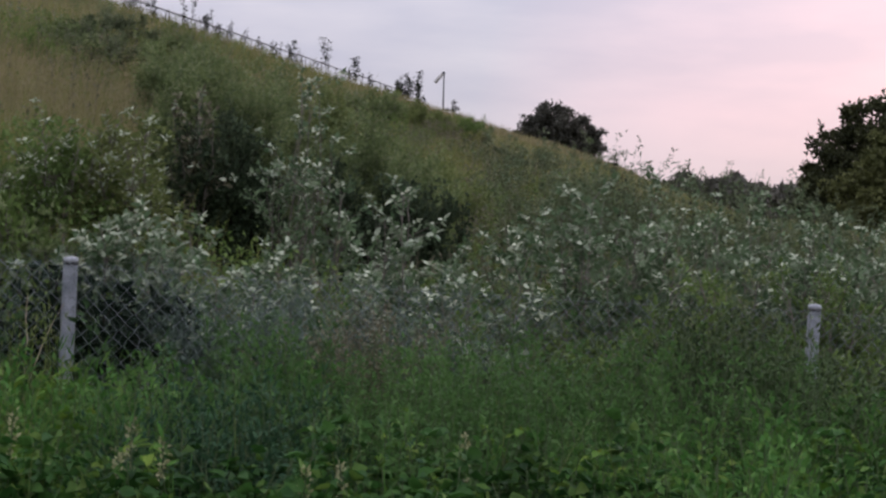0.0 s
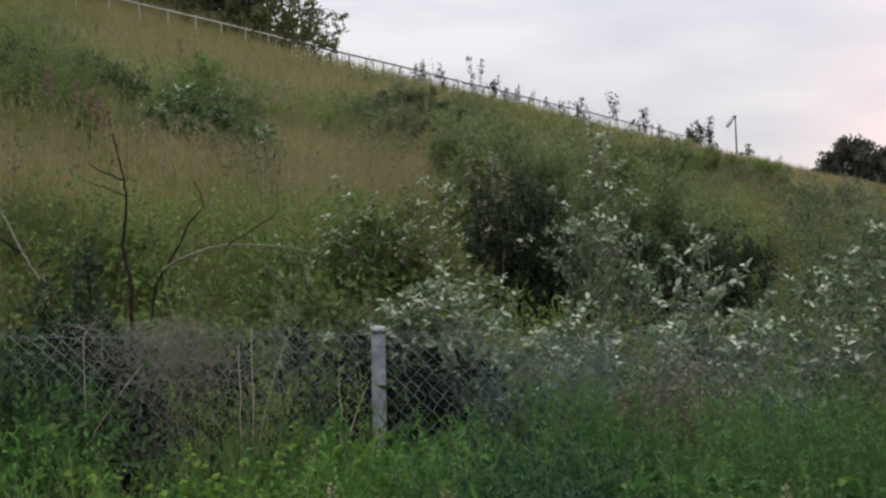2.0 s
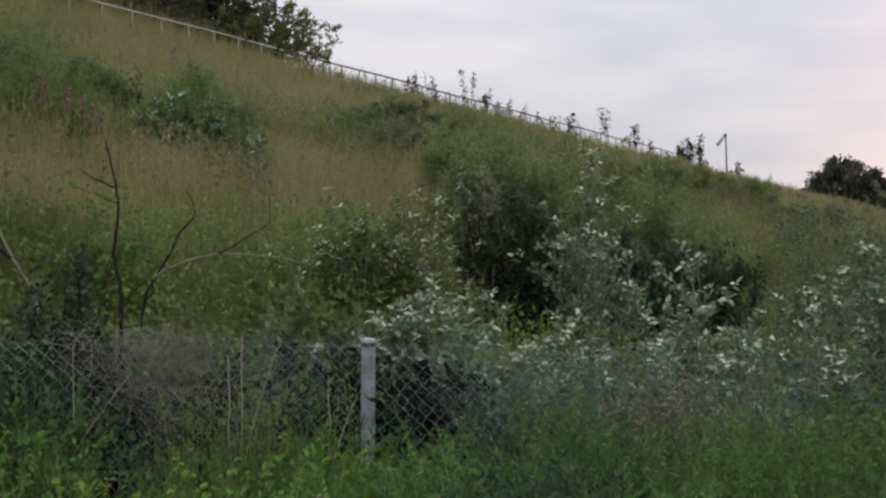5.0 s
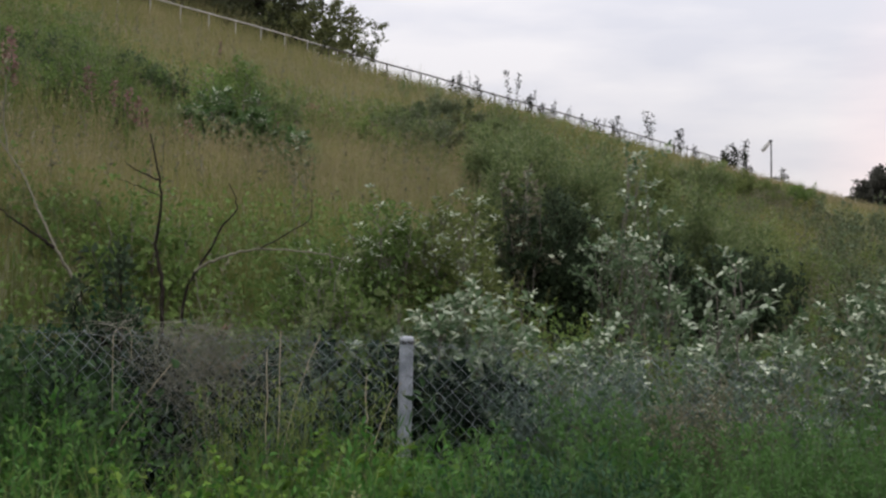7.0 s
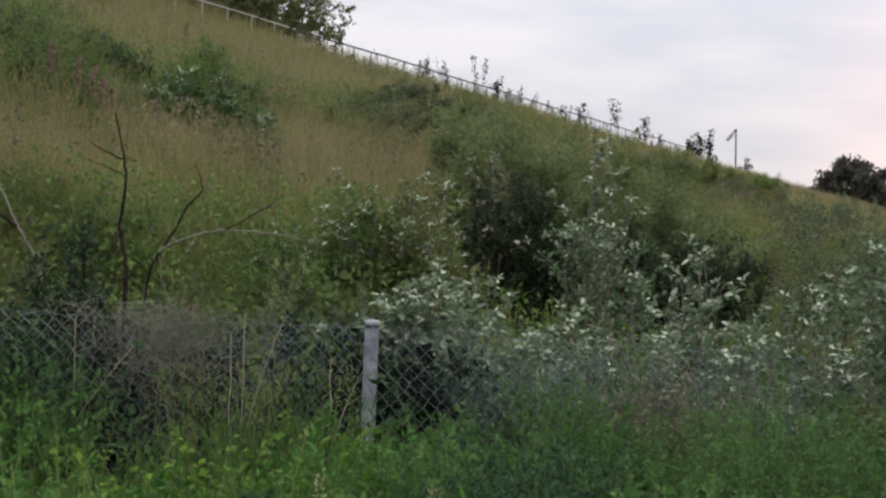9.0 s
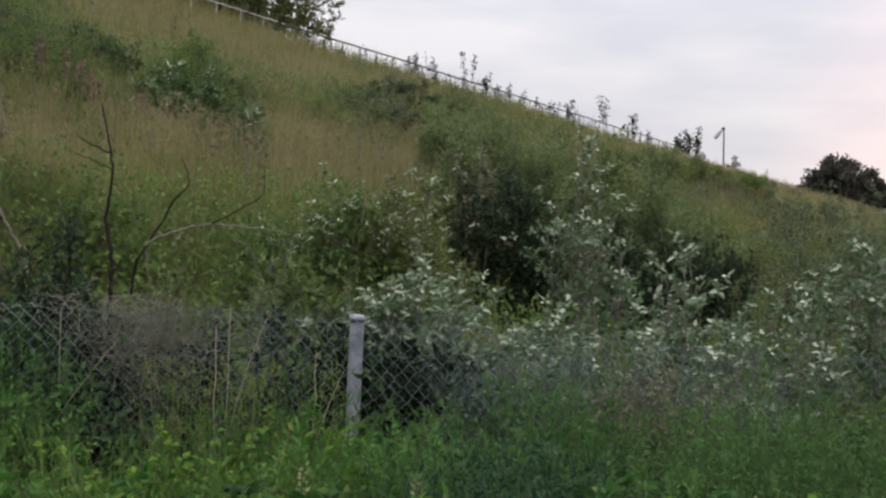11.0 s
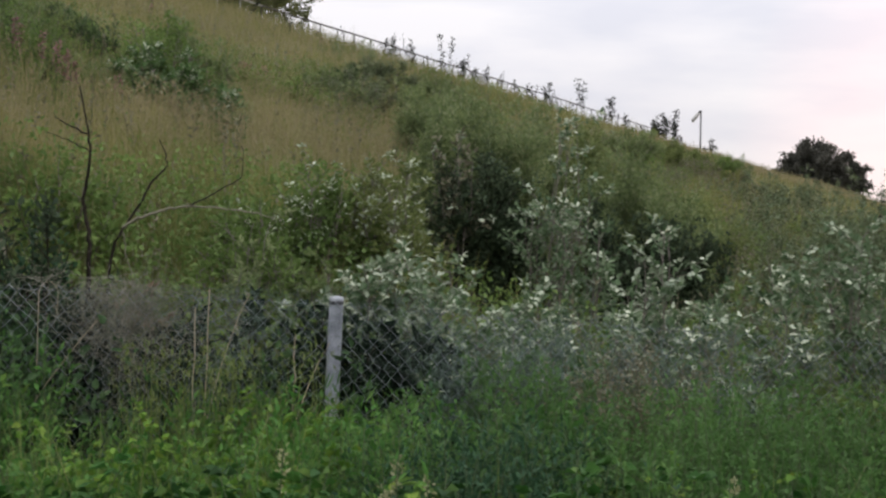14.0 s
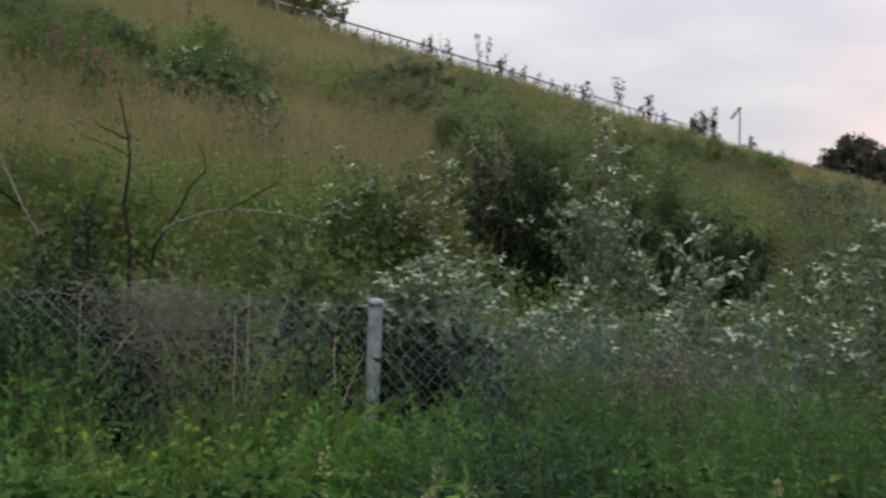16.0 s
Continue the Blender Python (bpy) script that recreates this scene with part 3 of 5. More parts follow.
def guard_railing():
    root = new("guard_railing")
    ys = np.arange(38, 152, 2.05 / 1.105)
    V, F = tubes(np.array([[[0, 0, -1.7], [0, 0, 0.0], [0, 0, 0.7], [0, 0, 1.09]]]), np.full(4, 0.032), 6)
    post_mesh, backlit_mesh = quad_mesh("rail_post", V, F, M_RAIL), quad_mesh("rail_post", V, F, M_RAIL_BACKLIT)
    line = []
    for y in ys:
        x = crest_xy(y)
        z = SLOPE * (CREST - 2.2) - 0.05
        # posts from 71 m on take the painted backlit tone
        ob = part("rail_post", post_mesh if y < 71 else backlit_mesh, root)
        ob.location = (x, y, z)
        line.append((x, y, z + 1.10 + 0.02 * math.sin(y * 0.4)))
    # the pipe is split where its painted backlit tone begins
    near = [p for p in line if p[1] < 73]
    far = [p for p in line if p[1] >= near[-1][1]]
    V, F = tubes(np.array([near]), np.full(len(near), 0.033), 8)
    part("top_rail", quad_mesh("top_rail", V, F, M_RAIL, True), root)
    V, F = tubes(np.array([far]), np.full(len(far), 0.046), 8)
    part("top_rail", quad_mesh("top_rail", V, F, M_RAIL_BACKLIT, True), root, "far stretch of the pipe, coloured dark to look backlit")
    return tagged(root, "pale steel pipe railing along the top of the embankment", "railing")


guard_railing()


def street_lamp(at, height):
    root = new("street_lamp")
    root.location = at
    z = np.linspace(-0.4, height, 8)
    V, F = tubes(np.stack([-0.012 * z, 0 * z, z], 1)[None], np.linspace(0.10, 0.07, 8), 8)
    part("pole", quad_mesh("pole", V, F, M_DARK, True), root)
    top = np.array([-0.012 * height, 0, height])
    arm = top + np.array([[0.06, 0, -0.06], [0.02, 0, 0.03], [-0.08, 0, 0.03], [-0.2, 0, -0.08]])
    V, F = tubes(arm[None], np.array([0.10, 0.15, 0.15, 0.13]), 8)
    part("arm", quad_mesh("arm", V, F, M_DARK, True), root)
    hd = top + np.array([[-0.14, 0, -0.02], [-0.20, 0, -0.09], [-0.55, 0, -0.55], [-0.85, 0, -0.95], [-0.90, 0, -1.02], [-0.91, 0, -1.03]])
    V, F = tubes(hd[None], np.array([0.02, 0.15, 0.19, 0.18, 0.15, 0.02]), 8)
    part("lamp_head", quad_mesh("lamp_head", V, F, M_RAIL, True), root, "grey slanting lamp head")
    return tagged(root, "slim dark street lamp with a drooping head beyond the crest", "street lamp")


q = on(0.2235, 150.0)
street_lamp(q, 15.0 - q[2])

# ---- trees ----


def tree(name, at, height, width, limbs, twigs, per, leaf, leaf_mat, label, base=0.1, trunk_r=0.22, wood=None, ragged=0.3):
    """A trunk, limbs that reach to the skin of a domed crown, twigs round their ends and leaves along the twigs."""
    root = new(name)
    root.location = at
    tz = np.linspace(-0.4, height * 0.85, 9)
    tr = np.stack([0.03 * height * np.sin(tz * 0.3), 0.03 * height * np.sin(tz * 0.23 + 1), tz], 1)[None]
    V, F = tubes(tr, trunk_r * np.linspace(1.15, 0.2, 9), 10)
    part("trunk", quad_mesh("trunk", V, F, wood or M_BARK, True), root)
    low = base * height
    az = np.arange(limbs) * 2.4 + rng.normal(0, 0.3, limbs)
    sz = np.linspace(-0.75, 0.98, limbs) + rng.normal(0, 0.06, limbs)
    ring = np.sqrt(np.clip(1 - sz ** 2, 0.02, 1))
    mid = low + (height - low) * 0.42
    reach = rng.uniform(1 - ragged, 1.0, limbs) * 0.93
    E = np.stack([np.cos(az) * ring * width * 0.5 * reach, np.sin(az) * ring * width * 0.5 * reach,
                  mid + np.where(sz > 0, (height - mid) * 0.93, mid - low) * sz * reach], 1)
    f = np.clip((E[:, 2] - 0.35 * np.hypot(E[:, 0], E[:, 1])) / (height * 0.85), 0.06, 0.95)
    P0, _ = along(np.repeat(tr, limbs, 0), f)
    lp = bent(P0, E - P0, np.linalg.norm(E - P0, axis=1), 7, 0.0, 0.05)
    idx = np.repeat(np.arange(limbs), twigs)
    s = rng.uniform(0.35, 1.0, len(idx)) ** 0.7
    Q, T = along(lp[idx], s)
    tw = unit(T * 0.5 + unit(rng.normal(0, 1, (len(idx), 3))) + [0, 0, 0.15])
    tl = width * rng.uniform(0.05, 0.13, len(idx))
    tp = bent(Q, tw, tl, 5, 0.08, 0.1)
    V, F = joined([tubes(lp, trunk_r * 0.4 * np.linspace(1, 0.2, 7), 6), tubes(tp[:, ::2], trunk_r * 0.09 * np.linspace(1, 0.35, 3), 3)])
    tagged(part("branchwork", quad_mesh("branchwork", V, F, wood or M_BARK), root), kind="stuff")
    V, F = foliage(tp, per, leaf, leaf * 0.66, width * 0.02, 0.1, small=True)
    tagged(part("crown", quad_mesh("crown", V, F, leaf_mat), root), kind="stuff")
    return tagged(root, label, "tree")


tree("broadleaf_tree", on(-0.152, 84), 10.5, 12.0, 64, 20, 18, 0.32, M_TREE, "dark broad-crowned tree behind the railing at dusk", base=0.02)
for u, d, w, h in ((-0.166, 72, 5.5, 2.3), (-0.192, 70, 5.5, 2.2), (-0.218, 67, 5.0, 2.0), (-0.245, 64, 5.0, 1.9)):
    shrub("hedge_bush", on(u, d), w, h, 20, 11, 13, 0.32, 0.18, M_TREE, "dark bush behind the railing", spread=0.2, stem_r=0.03, wood=M_BARK, small=True)
shrub("hedge_bush", on(-0.140, 75), 6.4, 2.6, 26, 14, 17, 0.26, 0.15, M_TREE, "dark bush under the broad-crowned tree", spread=0.2, stem_r=0.03, wood=M_BARK, small=True)
shrub("hedge_bush", on(-0.100, 76), 6.0, 2.8, 26, 14, 16, 0.24, 0.15, M_OLIVE, "olive bush behind the railing", spread=0.2, stem_r=0.03, wood=M_BARK, small=True)
tree("young_tree", on(-0.086, 80), 6.8, 4.4, 28, 9, 12, 0.18, M_OLIVE, "olive-green young tree between the broad-crowned tree and the railing", base=0.1, trunk_r=0.09, ragged=0.5)
tree("young_tree", on(-0.064, 80), 5.0, 5.0, 26, 9, 9, 0.17, M_OLIVE, "loose olive-green young tree beside the railing", base=0.1, trunk_r=0.06, ragged=0.6)
tree("round_tree", on(0.300, 262), 10.8, 17.0, 56, 18, 15, 0.56, M_FAR_HAZE, "dark rounded tree on the far end of the crest", base=0.02, ragged=0.55)
tree("low_tree", on(0.325, 262), 8.4, 11.0, 38, 17, 14, 0.57, M_FAR_HAZE, "lower dark tree beside the rounded tree", base=0.02, ragged=0.45)
tree("low_tree", on(0.277, 262), 5.0, 9.0, 26, 18, 16, 0.45, M_FAR_HAZE, "small dark tree beside the rounded tree", base=0.02, ragged=0.5)
tree("tall_tree", on(0.550, 110), 12.8, 11.0, 60, 18, 16, 0.40, M_TREE, "tall dark tree standing in the flat meadow", base=0.02, ragged=0.5)
tree("tall_tree", on(0.515, 112), 7.0, 6.0, 32, 18, 14, 0.38, M_TREE, "smaller dark tree leaning against the tall tree", base=0.02, trunk_r=0.14, ragged=0.4)
tree("field_tree", on(0.578, 84), 7.8, 8.6, 48, 19, 16, 0.31, M_OLIVE, "lower green tree in front of the tall tree", base=0.01)

# far line of woods, with distance haze in the leaf colour
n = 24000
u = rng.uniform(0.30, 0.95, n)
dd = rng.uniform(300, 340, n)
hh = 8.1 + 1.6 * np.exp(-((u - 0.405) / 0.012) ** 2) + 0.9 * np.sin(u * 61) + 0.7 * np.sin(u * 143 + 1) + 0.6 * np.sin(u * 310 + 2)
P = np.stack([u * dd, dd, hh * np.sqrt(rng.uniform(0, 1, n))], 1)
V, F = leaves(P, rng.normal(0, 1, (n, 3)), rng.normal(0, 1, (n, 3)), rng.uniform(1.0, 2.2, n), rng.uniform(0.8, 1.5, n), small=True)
stuff("far_woods", V, F, M_FAR_HAZE, "dark far line of woods beyond the meadow", "woods")

# ---- sallows and silver-leaved saplings behind the fence ----
SAL = "dark dense sallow bush on the foot of the slope"
for u, d, w, h, st in ((0.066, 15.0, 1.3, 1.95, 60), (0.098, 15.6, 1.2, 1.75, 44), (0.176, 15.0, 1.4, 1.95, 58), (0.146, 14.6, 0.8, 1.5, 30), (0.204, 15.4, 1.0, 1.45, 34)):
    shrub("sallow_bush", on(u, d), w, h, int(st * 0.9), 17, 19, 0.064, 0.025, M_SALLOW, SAL, wood=M_STEM, stem_r=0.006, depth=w * 0.9, spread=0.05, f0=0.1, flare=0.45, small=True, rise=0.9)
for u, d, w, h in ((0.030, 14.6, 0.35, 1.35), (0.040, 14.4, 0.35, 1.75), (0.055, 14.3, 0.4, 1.9), (0.022, 14.8, 0.3, 1.0), (0.084, 15.0, 0.4, 2.0), (0.104, 15.0, 0.4, 1.85), (0.152, 14.2, 0.4, 1.7), (0.188, 14.2, 0.4, 1.9), (0.208, 14.4, 0.4, 1.6), (0.222, 14.6, 0.35, 1.3)):
    shrub("sallow_shoot", on(u, d), w, h, 7, 15, 17, 0.060, 0.026, M_SALLOW, "slender loose sallow shoots at the edge of a bush", wood=M_STEM, stem_r=0.006, depth=w, spread=0.05, f0=0.15, flare=0.6, small=True, rise=0.8, group="sallow shoots")
# low bushes whose darker leaves paint the shaded hollows of the sallows
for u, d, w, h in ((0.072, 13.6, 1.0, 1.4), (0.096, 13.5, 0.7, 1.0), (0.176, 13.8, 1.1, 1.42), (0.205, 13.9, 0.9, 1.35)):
    shrub("sallow_bush", on(u, d), w, h, 24, 17, 22, 0.058, 0.028, M_LEAF_SHADE, "low sallow bush on the foot of the slope, shade put into its leaf colour", wood=M_BARK, depth=0.8, spread=0.05, f0=0.1, small=True, rise=0.5)
OLI = "yellowish olive bush on the grassy slope"
for u, d, w, h in ((0.175, 19.5, 2.4, 1.75), (0.215, 22.0, 2.0, 1.35), (0.135, 20.5, 1.8, 1.7), (0.082, 21.0, 2.0, 1.8), (0.115, 22.0, 1.8, 1.65), (0.058, 22.5, 1.4, 1.75), (0.037, 22.8, 1.0, 1.6)):
    shrub("olive_bush", on(u, d), w, h, 34, 16, 19, 0.064, 0.025, M_YELLOW if u > 0.12 else M_SALLOW, OLI, wood=M_STEM, stem_r=0.006, depth=1.6, spread=0.07, f0=0.1, flare=0.35, small=True, rise=1.0)
for u, d, w, h, mt in ((0.226, 72.0, 3.6, 1.75, M_HERB), (0.208, 66.0, 3.2, 1.5, M_YELLOW), (0.190, 60.0, 3.0, 1.6, M_YELLOW), (0.172, 55.0, 2.8, 1.5, M_SALLOW), (0.243, 74.0, 3.0, 1.5, M_SALLOW)):
    shrub("green_bush", on(u, d), w, h, 28, 13, 17, 0.11, 0.055, mt, "rounded green bush below the skyline", spread=0.12, small=True, rise=0.7, group="bushes below the skyline")
SIL = "silver-leaved poplar sapling with pale upturned leaves"


def sapling(u, d, w, h, pale, per=9):
    shrub("poplar_sapling", on(u, d), w, h, int(3 + 13 * min(w, 1.1)), 9 if w < 0.9 else 11, per, 0.060, 0.038, M_SILVER, SIL, "sapling", pale=pale, spread=0.03, stem_r=0.008,
          group="silver-leaved saplings")


# tall leaders in front of the sallows
for u, d, w, h in ((0.122, 12.5, 0.62, 2.05), (0.140, 12.0, 0.5, 1.55), (0.195, 9.5, 0.4, 1.62), (0.232, 9.0, 0.3, 1.36), (0.192, 9.9, 0.5, 1.32)):
    sapling(u, d, w, h, 0.42, 8)
# the bright clump beside the post
for u, d, w, h in ((0.085, 8.7, 0.95, 1.24), (0.112, 8.9, 0.6, 1.15), (0.008, 9.5, 0.7, 1.3), (-0.024, 9.4, 0.6, 1.12), (0.022, 9.2, 0.6, 1.22), (0.035, 8.9, 0.6, 1.15), (0.045, 9.0, 0.5, 1.12), (0.10, 9.6, 0.7, 1.08)):
    sapling(u, d, w, h, 0.45)
# low growth pressed against the wire
for u, d, w, h in ((0.030, 7.35, 0.4, 0.92), (0.066, 7.4, 0.45, 1.0), (0.095, 7.5, 0.5, 1.02), (0.145, 7.45, 0.5, 1.0), (0.05, 8.4, 0.6, 1.08), (0.125, 8.5, 0.75, 1.05), (0.145, 8.1, 0.7, 0.98), (0.205, 8.3, 0.7, 1.02), (0.245, 8.2, 0.7, 1.0), (0.165, 8.6, 0.8, 1.02), (0.22, 8.5, 0.7, 0.98),
                   (0.238, 11.4, 0.5, 0.95), (0.262, 13.2, 0.5, 1.05)):
    sapling(u, d, w, h, 0.21)
# the wide thicket towards the second post
for u, d, w, h in ((0.335, 9.5, 0.9, 1.70), (0.272, 8.8, 0.8, 1.22), (0.375, 9.8, 0.8, 1.5), (0.485, 9.4, 1.0, 1.45), (0.585, 9.4, 1.3, 1.45), (0.30, 11.0, 0.9, 1.5), (0.44, 11.5, 1.3, 1.72), (0.37, 13.0, 1.3, 1.72), (0.53, 12.0, 1.5, 1.7),
                   (0.62, 12.5, 1.6, 1.55), (0.69, 9.6, 1.3, 1.5), (0.46, 14.5, 1.6, 1.75), (0.55, 16.0, 1.8, 1.7)):
    sapling(u, d, w, h, 0.23, 11)
for u, d, w, h, pl in ((-0.012, 11.2, 0.9, 1.36, 0.3), (-0.045, 11.0, 1.0, 1.15, 0.16), (0.012, 11.0, 0.8, 1.1, 0.3), (-0.075, 10.8, 0.8, 0.85, 0.1)):
    shrub("green_bush", on(u, d), w, h, 16, 12, 14, 0.052, 0.028, M_YELLOW if pl > 0.2 else M_HERB, "green bush with a scatter of pale leaves behind the fence", pale=pl, spread=0.05)
# bushes close behind the mesh, their dark colour standing for shade in the gaps
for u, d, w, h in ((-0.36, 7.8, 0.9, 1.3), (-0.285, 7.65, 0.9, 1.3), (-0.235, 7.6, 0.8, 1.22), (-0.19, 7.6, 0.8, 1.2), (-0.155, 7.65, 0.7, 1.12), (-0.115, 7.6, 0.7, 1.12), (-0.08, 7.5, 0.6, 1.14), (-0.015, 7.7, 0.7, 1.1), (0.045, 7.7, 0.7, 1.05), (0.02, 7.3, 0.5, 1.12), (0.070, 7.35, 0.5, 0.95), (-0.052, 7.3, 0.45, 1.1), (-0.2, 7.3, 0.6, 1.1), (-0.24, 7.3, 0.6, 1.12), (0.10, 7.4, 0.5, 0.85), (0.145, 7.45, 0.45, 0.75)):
    shrub("undergrowth_bush", on(u, d), w, h, 16, 11, 12, 0.082, 0.052, M_SHADE, "leafy undergrowth behind the fence, coloured near black as shade", depth=0.6, spread=0.05, f0=0.1, wood=M_BARK, small=True)
for u, d, w, h, mt in ((0.412, 8.6, 0.7, 1.3, M_HERB), (0.445, 9.2, 0.8, 1.25, M_SALLOW), (0.53, 8.9, 0.8, 1.2, M_HERB), (0.30, 9.2, 0.7, 1.15, M_SALLOW), (0.64, 9.2, 0.9, 1.2, M_SALLOW)):
    shrub("green_bush", on(u, d), w, h, 16, 11, 14, 0.048, 0.024, mt, "plain green bush among the silver-leaved saplings", spread=0.05, small=True, rise=0.6)
shrub("green_bush", on(0.277, 12.6), 0.75, 0.85, 20, 12, 13, 0.05, 0.026, M_HERB, "fresh green bush beyond the silver-leaved saplings", spread=0.05, small=True, rise=0.6)
shrub("withered_bush", on(0.053, 13.5), 0.45, 1.5, 8, 7, 8, 0.06, 0.034, M_DOCK, "half-withered brown-leaved bush beside the dark sallow", "shrub", pale=0.25, spread=0.04, flare=0.4)
shrub("green_bush", on(-0.085, 9.8), 0.9, 0.95, 18, 12, 14, 0.045, 0.026, M_HERB, "leafy green bush behind the fence", spread=0.05)
shrub("green_bush", on(-0.040, 9.7), 0.9, 0.85, 18, 12, 14, 0.045, 0.026, M_SALLOW, "dull green bush behind the fence", spread=0.05)
shrub("green_bush", on(-0.21, 10.2), 1.2, 0.72, 14, 10, 10, 0.06, 0.036, M_HERB, "dark green bush at the foot of the dead branches", spread=0.05)
shrub("green_bush", on(-0.222, 8.5), 0.6, 1.28, 26, 16, 18, 0.040, 0.020, M_TEAL, "shaded dark bush at the foot of a dead branch", depth=0.5, spread=0.05, wood=M_BARK, small=True)
shrub("green_bush", on(-0.24, 8.4), 0.7, 1.15, 20, 14, 16, 0.045, 0.024, M_TEAL, "dark green bush at the foot of a dead branch", depth=0.5, spread=0.05, wood=M_BARK)
shrub("undergrowth_bush", on(-0.212, 8.25), 0.55, 1.34, 18, 13, 15, 0.06, 0.036, M_LEAF_SHADE, "dark leafy bush rising behind the fence", depth=0.4, spread=0.05, f0=0.1, wood=M_BARK, small=True)
shrub("undergrowth_bush", on(-0.238, 8.2), 0.5, 1.2, 14, 12, 14, 0.06, 0.036, M_LEAF_SHADE, "dark leafy bush rising behind the fence", depth=0.4, spread=0.05, f0=0.1, wood=M_BARK, small=True)
shrub("green_bush", on(-0.172, 8.5), 0.55, 1.05, 14, 12, 16, 0.05, 0.03, M_HERB, "green bush under the arching dead branch", depth=0.4, spread=0.05)
shrub("bramble", on(-0.150, 20.6), 1.3, 1.15, 24, 12, 11, 0.06, 0.032, M_HERB, "bright green bramble behind a bluish clump", "shrub", spread=0.06, small=True)
shrub("green_bush", on(-0.128, 23.4), 1.5, 1.3, 26, 13, 13, 0.075, 0.040, M_SALLOW, "olive green bush standing behind a bramble", spread=0.06, small=True)
shrub("green_bush", on(-0.143, 22.8), 1.2, 1.2, 22, 12, 12, 0.075, 0.040, M_HERB, "leafy green bush standing behind a bramble", spread=0.06, small=True)
shrub("bramble", on(-0.140, 19.9), 1.7, 1.0, 20, 11, 10, 0.085, 0.050, M_BRIAR, "bluish-green bramble clump on the slope", "shrub", pale=0.22, pale_mat=M_PALE, spread=0.06)
shrub("bramble", on(-0.108, 19.4), 0.9, 0.7, 12, 10, 10, 0.08, 0.05, M_BRIAR, "low bluish-green bramble beside a larger clump", "shrub", pale=0.2, spread=0.07)
shrub("bramble", on(-0.168, 20.4), 1.1, 0.8, 16, 10, 10, 0.08, 0.05, M_BRIAR, "low bluish-green bramble beside a larger clump", "shrub", pale=0.12, spread=0.07)


def herb_stand(u, d, w, h, mat, label="stand of upright green herbs on the slope"):
    shrub("herb_stand", on(u, d), w, h, 32, 7, 10, 0.044 + 0.0014 * d, 0.009 + 0.00045 * d, mat, label, "herb", spread=0.06, stem_r=0.004, flare=0.12,
          group="herb stands on the slope", small=True, rise=1.2)


for u, d, w, h in ((-0.262, 18.6, 1.0, 1.0), (-0.243, 19.6, 0.9, 0.85), (-0.225, 18.8, 0.9, 0.95), (-0.26, 24.0, 1.4, 0.95), (-0.120, 20.6, 1.0, 0.75), (-0.30, 22.5, 1.3, 0.75), (-0.27, 28.0, 1.6, 0.8), (-0.215, 24.0, 1.2, 0.65),
                   (-0.31, 26.0, 1.5, 0.8), (-0.29, 35.0, 2.2, 0.8), (-0.32, 12.4, 1.0, 0.5), (-0.245, 10.8, 0.8, 0.4)):
    herb_stand(u, d, w, h, M_HERB)
for u, d, w, h in ((-0.205, 18.2, 0.8, 0.7), (-0.225, 21.0, 1.0, 0.8), (-0.275, 21.0, 1.0, 0.8), (-0.23, 24.5, 1.2, 0.7), (-0.09, 27.0, 1.5, 0.5), (-0.06, 33.0, 2.2, 0.6), (-0.295, 29.0, 1.7, 0.8), (-0.28, 11.2, 1.0, 0.45)):
    herb_stand(u, d, w, h, M_YELLOW, "stand of yellowish green herbs on the slope")
for u, d, w, h in ((-0.250, 21.5, 1.1, 1.0), (-0.300, 18.6, 1.0, 0.7), (-0.190, 19.8, 0.8, 0.6), (-0.105, 21.5, 0.9, 0.6), (-0.13, 27.0, 1.5, 0.6), (-0.285, 24.5, 1.4, 0.8), (-0.24, 28.5, 1.6, 0.7), (-0.26, 33.0, 2.0, 0.8)):
    herb_stand(u, d, w, h, M_SALLOW, "stand of dull green herbs on the slope")
# dark herbs; the smallest stands paint the shaded gaps among the others
for u, d, w, h in ((-0.253, 18.9, 0.6, 0.8), (-0.234, 20.4, 0.6, 0.75), (-0.214, 18.3, 0.5, 0.6), (-0.272, 20.0, 0.6, 0.7), (-0.262, 21.5, 0.8, 0.9), (-0.205, 23.0, 0.9, 0.85), (-0.222, 22.0, 0.7, 0.8), (-0.285, 20.5, 0.8, 0.9), (-0.19, 24.0, 0.9, 0.7)):
    herb_stand(u, d, w, h, M_WORT, "stand of dark dull herbs on the slope, some standing for shaded gaps")
shrub("withered_stand", on(-0.095, 28.0), 1.6, 0.6, 36, 9, 12, 0.06, 0.018, M_WITHER, "patch of withered reddish brown herbs on the slope", "herb", spread=0.06, stem_r=0.004, flare=0.15, small=True, rise=1.2)
shrub("thorn_bush", on(-0.008, 43.0), 3.2, 0.95, 34, 14, 18, 0.10, 0.045, M_MUG, "grey-green thorn bush high on the slope", spread=0.1, small=True, rise=0.8)
for u, d, w, h, mt in ((-0.036, 31.0, 1.7, 0.85, M_SALLOW), (-0.014, 32.0, 1.8, 1.05, M_MUG), (-0.058, 29.5, 1.4, 0.5, M_HERB), (0.012, 33.0, 1.8, 1.0, M_SALLOW), (-0.022, 33.5, 1.2, 1.15, M_WORT)):
    shrub("thorn_bush", on(u, d), w, h, 24, 12, 14, 0.08, 0.034, mt, "ragged grey-green thorn scrub on the slope", spread=0.08, small=True, rise=0.9, group="thorn scrub")
shrub("thorn_bush", on(0.022, 46.0), 3.4, 0.9, 34, 14, 18, 0.10, 0.045, M_SALLOW, "dull green thorn bush below the crest", spread=0.1, small=True, rise=0.8)
